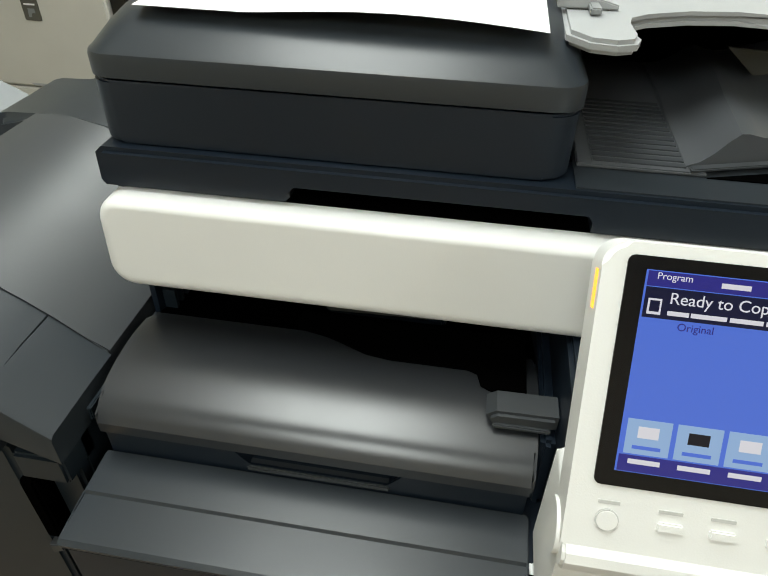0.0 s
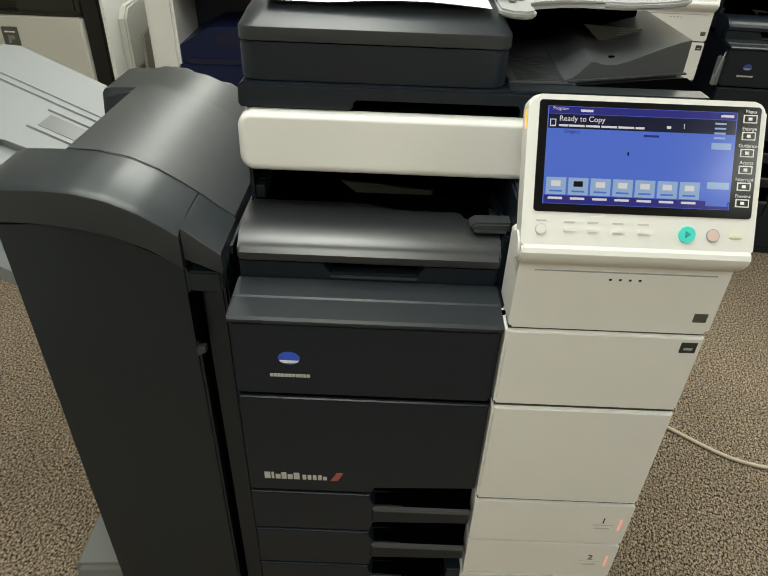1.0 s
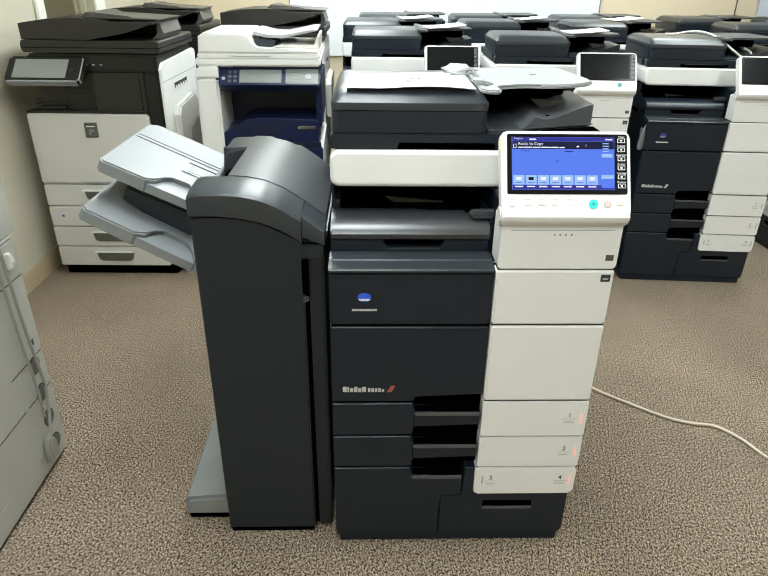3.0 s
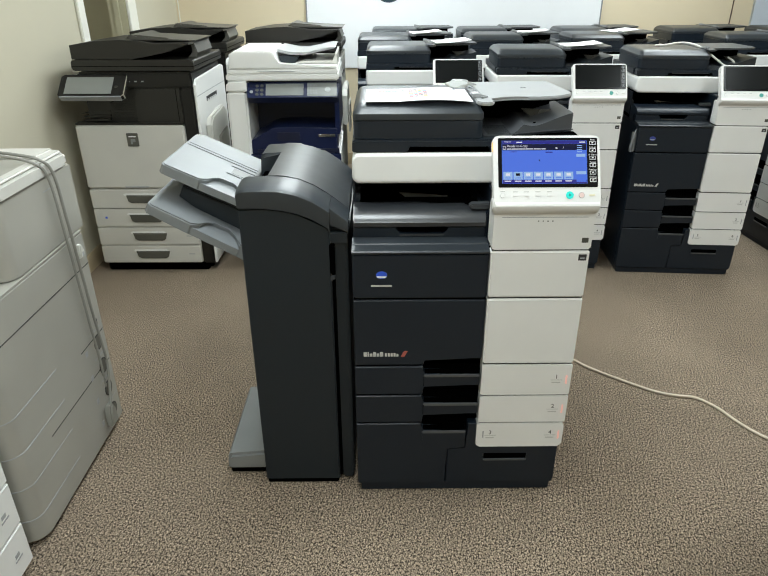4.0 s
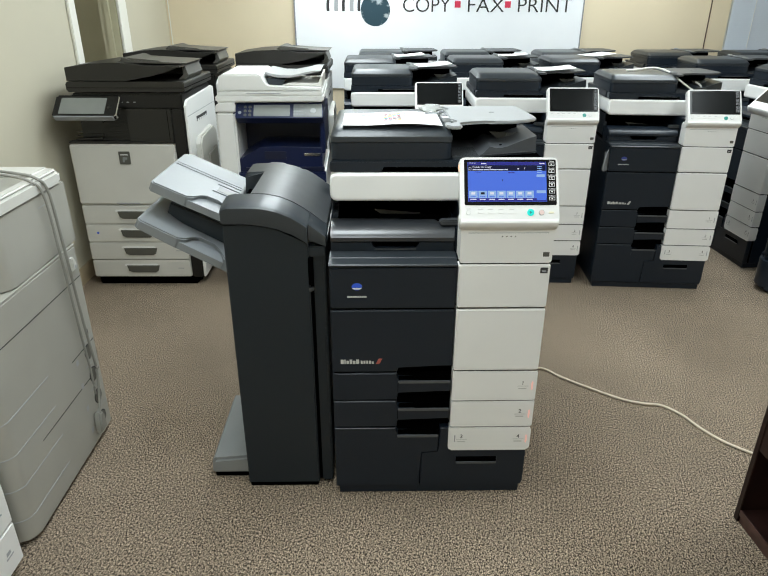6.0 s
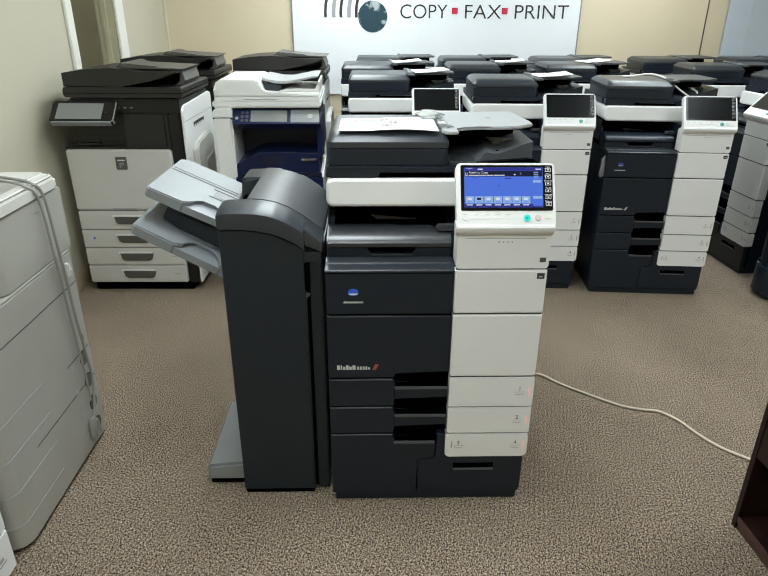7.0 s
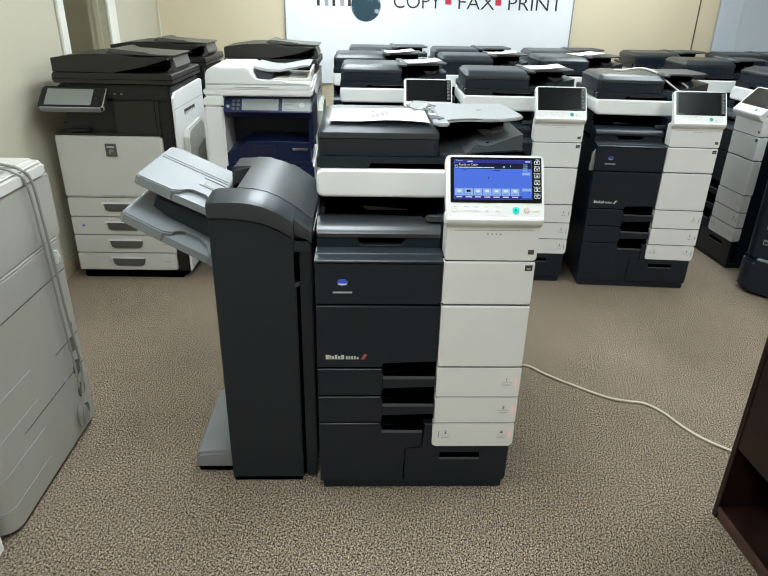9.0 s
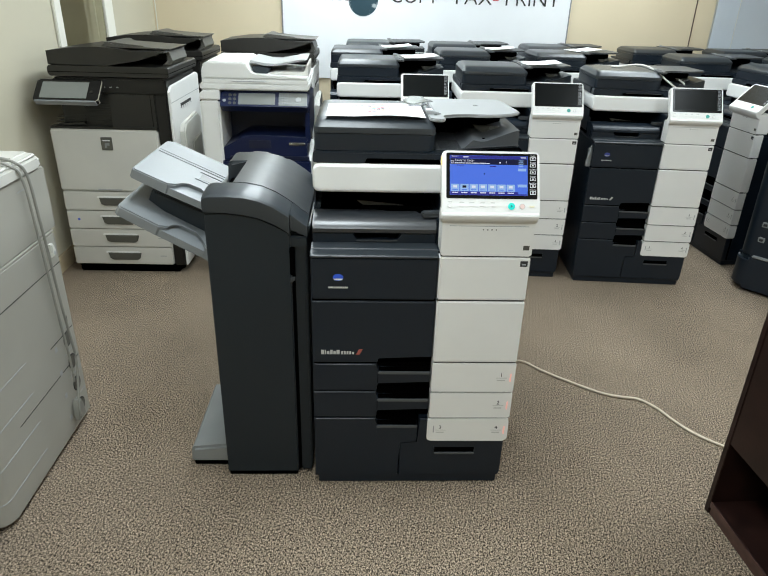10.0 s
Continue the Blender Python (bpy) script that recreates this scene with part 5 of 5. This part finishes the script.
# ---------------------------------------------------------------- build
room()
lamps()
main = copier("copier", "charcoal and white office copier with lit touch screen", True, "")
finisher()
idle = copier("copier", "charcoal and white office copier, screen dark", False, "rows of copiers behind")
IDLE_AT = [(0.003, 2.03, 0.0), (0.707, 1.80, -2.0), (1.434, 1.732, -4.7),
           (-0.07, 2.79, 0.0), (0.70, 2.83, 0.0), (1.40, 2.86, -1.0), (2.42, 2.80, -5.0), (3.16, 2.74, -7.0),
           (0.02, 3.48, 0.0), (0.715, 3.48, 0.0), (1.50, 3.48, 0.0), (2.36, 3.48, -1.0), (3.10, 3.46, -2.0)]
idle.matrix_world = pose(IDLE_AT[0][0], IDLE_AT[0][1], 0, 0, 0, IDLE_AT[0][2]) @ Matrix.Diagonal((1, 1, 0.981, 1))
for x, y, a in IDLE_AT[1:]:
    copy_thing(idle, pose(x, y, 0, 0, 0, a))
turned = copy_thing(idle, pose(2.47, 2.64, 0, 0, 0, -87))
tagged(turned, "charcoal and white office copier turned sideways, screen dark")
for child in turned.children:
    if child.name.startswith("control_panel"):
        child.matrix_basis = pose(0, -0.04, 0.993, -44)
pale_copier = white_copier("copier", "white copier with dark head and four drawers", "white copiers with dark heads")
pale_copier.matrix_world = pose(-1.5246, 1.785, 0, 0, 0, -0.6)
copy_thing(pale_copier, pose(-1.57, 2.76, 0))
copy_thing(pale_copier, pose(-0.83, 2.76, 0))
side_room = copy_thing(pale_copier, pose(-2.85, 2.75, 0, 0, 0, 0))
navy_copier()
beige_machine()
drawer_printer()
bookcase()
black_unit()

# cord on the carpet
solid("floor_cord", tube([(0.66, 0.62, 0.30), (0.70, 0.70, 0.12), (0.76, 0.78, 0.012), (0.905, 0.800, 0.006), (0.98, 0.725, 0.006), (1.06, 0.652, 0.006), (1.19, 0.548, 0.006), (1.275, 0.512, 0.006), (1.348, 0.495, 0.006), (1.402, 0.430, 0.006), (1.436, 0.345, 0.006), (1.478, 0.268, 0.006), (1.552, 0.192, 0.006), (1.72, 0.06, 0.006), (2.0, -0.12, 0.006)], 0.0055),
      CORD, "cream power cord lying across the carpet", "cord")


def test_print():
    """The curled test print on the feeder."""
    bm = bmesh.new()
    rows = []
    n = 14
    for i in range(n + 1):
        u = i / n
        col = []
        for j in range(5):
            v = j / 4
            x = 0.040 + 0.30 * u
            y = 0.216 - 0.006 * u + (0.20 + 0.015 * u) * v + 0.01 * v * u
            z = 1.2195 + 0.0055 * math.sin(math.pi * max(0, (u - 0.30) / 0.70)) * (1 - 0.4 * v) + 0.004 * v
            col.append(bm.verts.new((x, y, z)))
        rows.append(col)
    for a, b in zip(rows, rows[1:]):
        for j in range(4):
            bm.faces.new((a[j], b[j], b[j + 1], a[j + 1]))
    p = solid("test_print", bm, PAPER, "curled white test print with colour patches", "paper")

    def lift(u, v, h=0.0008):
        return (0.040 + 0.30 * u, 0.216 - 0.006 * u + (0.20 + 0.015 * u) * v + 0.01 * v * u,
                1.2195 + 0.0055 * math.sin(math.pi * max(0, (u - 0.30) / 0.70)) * (1 - 0.4 * v) + 0.004 * v + h)

    def patch(u0, u1, v0, v1, color):
        key = "ink_%02d%02d%02d" % tuple(int(99 * k) for k in color)
        m = bpy.data.materials.get(key) or mat(key, color, 0.45, spec=0.6, vary=0.0)
        b2 = bmesh.new()
        b2.faces.new([b2.verts.new(lift(u, v)) for u, v in ((u0, v0), (u1, v0), (u1, v1), (u0, v1))])
        part("colour_patch", b2, m, p)
    hues = ((0.75, 0.05, 0.04), (0.05, 0.35, 0.08), (0.04, 0.08, 0.5), (0.08, 0.08, 0.08))
    for i, (r, g, b) in enumerate(hues):
        for j in range(5):
            k = j / 5
            patch(0.12 + 0.066 * i, 0.182 + 0.066 * i, 0.33 + 0.105 * j, 0.430 + 0.105 * j, (r + (0.85 - r) * (1 - k) * 0.6, g + (0.85 - g) * (1 - k) * 0.6, b + (0.85 - b) * (1 - k) * 0.6))
    tones = ((0.5, 0.1, 0.12), (0.7, 0.55, 0.1), (0.1, 0.1, 0.12), (0.1, 0.3, 0.45), (0.45, 0.3, 0.25))
    for i in range(4):
        for j in range(6):
            patch(0.42 + 0.046 * i, 0.460 + 0.046 * i, 0.26 + 0.105 * j, 0.345 + 0.105 * j, tones[(i * 2 + j * 3) % 5])
    for j in range(4):
        patch(0.63, 0.655, 0.30 + 0.16 * j, 0.37 + 0.16 * j, tones[j])
    patch(0.68, 0.93, 0.66, 0.78, (0.62, 0.62, 0.58))
    patch(0.70, 0.86, 0.79, 0.83, (0.45, 0.45, 0.45))
    return p


test_print()

# crumpled clear bag with a cable clip on the feeder
def clear_bag():
    rng = random.Random(7)
    bm = bmesh.new()
    bmesh.ops.create_icosphere(bm, subdivisions=2, radius=1.0)
    for v in bm.verts:
        k = 1 + rng.uniform(-0.28, 0.22)
        v.co = Vector((0.325 + 0.043 * v.co.x * k, 0.46 + 0.05 * v.co.y * k, max(1.2205, 1.233 + 0.015 * v.co.z * k)))
    me = finish(bm, "plastic_bag", CLEAR, smooth=False)
    b = tagged(new("plastic_bag", me), "crumpled clear plastic bag on the copier's feeder", "bag")
    part("tie", tube([(0.300, 0.40, 1.2255), (0.318, 0.385, 1.229), (0.338, 0.395, 1.2275), (0.356, 0.43, 1.2265), (0.366, 0.385, 1.2255), (0.352, 0.345, 1.2255), (0.342, 0.33, 1.2255)], 0.0022, 6), LINEGREY, b, "thin grey tie")
    part("clip", box(0.345, 0.372, 0.30, 0.335, 1.2235, 1.2275, 0.0015), LINEGREY, b)
    part("clip_face", box(0.349, 0.368, 0.304, 0.331, 1.2276, 1.2284, 0), PAPER, b)


clear_bag()
# white cord thrown over a feeder behind
solid("white_cord", tube([(1.610, 2.130, 1.200), (1.650, 2.105, 1.203), (1.710, 2.100, 1.213), (1.770, 2.085, 1.215), (1.815, 2.030, 1.200), (1.840, 1.955, 1.170), (1.885, 1.945, 1.138), (1.930, 1.945, 1.112), (1.970, 1.950, 1.112), (1.995, 1.990, 1.128), (1.980, 2.030, 1.145)], 0.005), TRIM, "white cord thrown over a copier", "cord")
for x, y, z, a in ((0.50, 2.38, 1.203, 6), (1.20, 2.17, 1.200, -3), (1.80, 3.26, 1.200, 12), (0.40, 3.17, 1.201, 4), (1.16, 3.20, 1.201, -8)):
    bm = prism([(-0.10, 0.0), (0.0, 0.004), (0.105, 0.016), (0.105, 0.017), (0.0, 0.005), (-0.10, 0.001)], "y", -0.10, 0.10)
    s = solid("paper_sheet", bm, PAPER, "loose white sheet on a copier's feeder", "paper", group="loose sheets on the copiers")
    s.matrix_world = pose(x, y, z, 0, 0, a)

# hinge bracket on the side of the copier behind
br = thing("hinge_bracket", "grey metal hinge bracket on a copier's side", "bracket")
part("plate", box(1.425, 1.4385, 1.745, 1.785, 0.70, 0.80, 0.003), MIDGREY, br)
part("arm", box(1.412, 1.424, 1.745, 1.76, 0.70, 0.74, 0.003), MIDGREY, br)
part("lever", tube([(1.430, 1.743, 0.82), (1.420, 1.735, 0.79), (1.414, 1.735, 0.74), (1.420, 1.745, 0.70)], 0.003), LINEGREY, br)
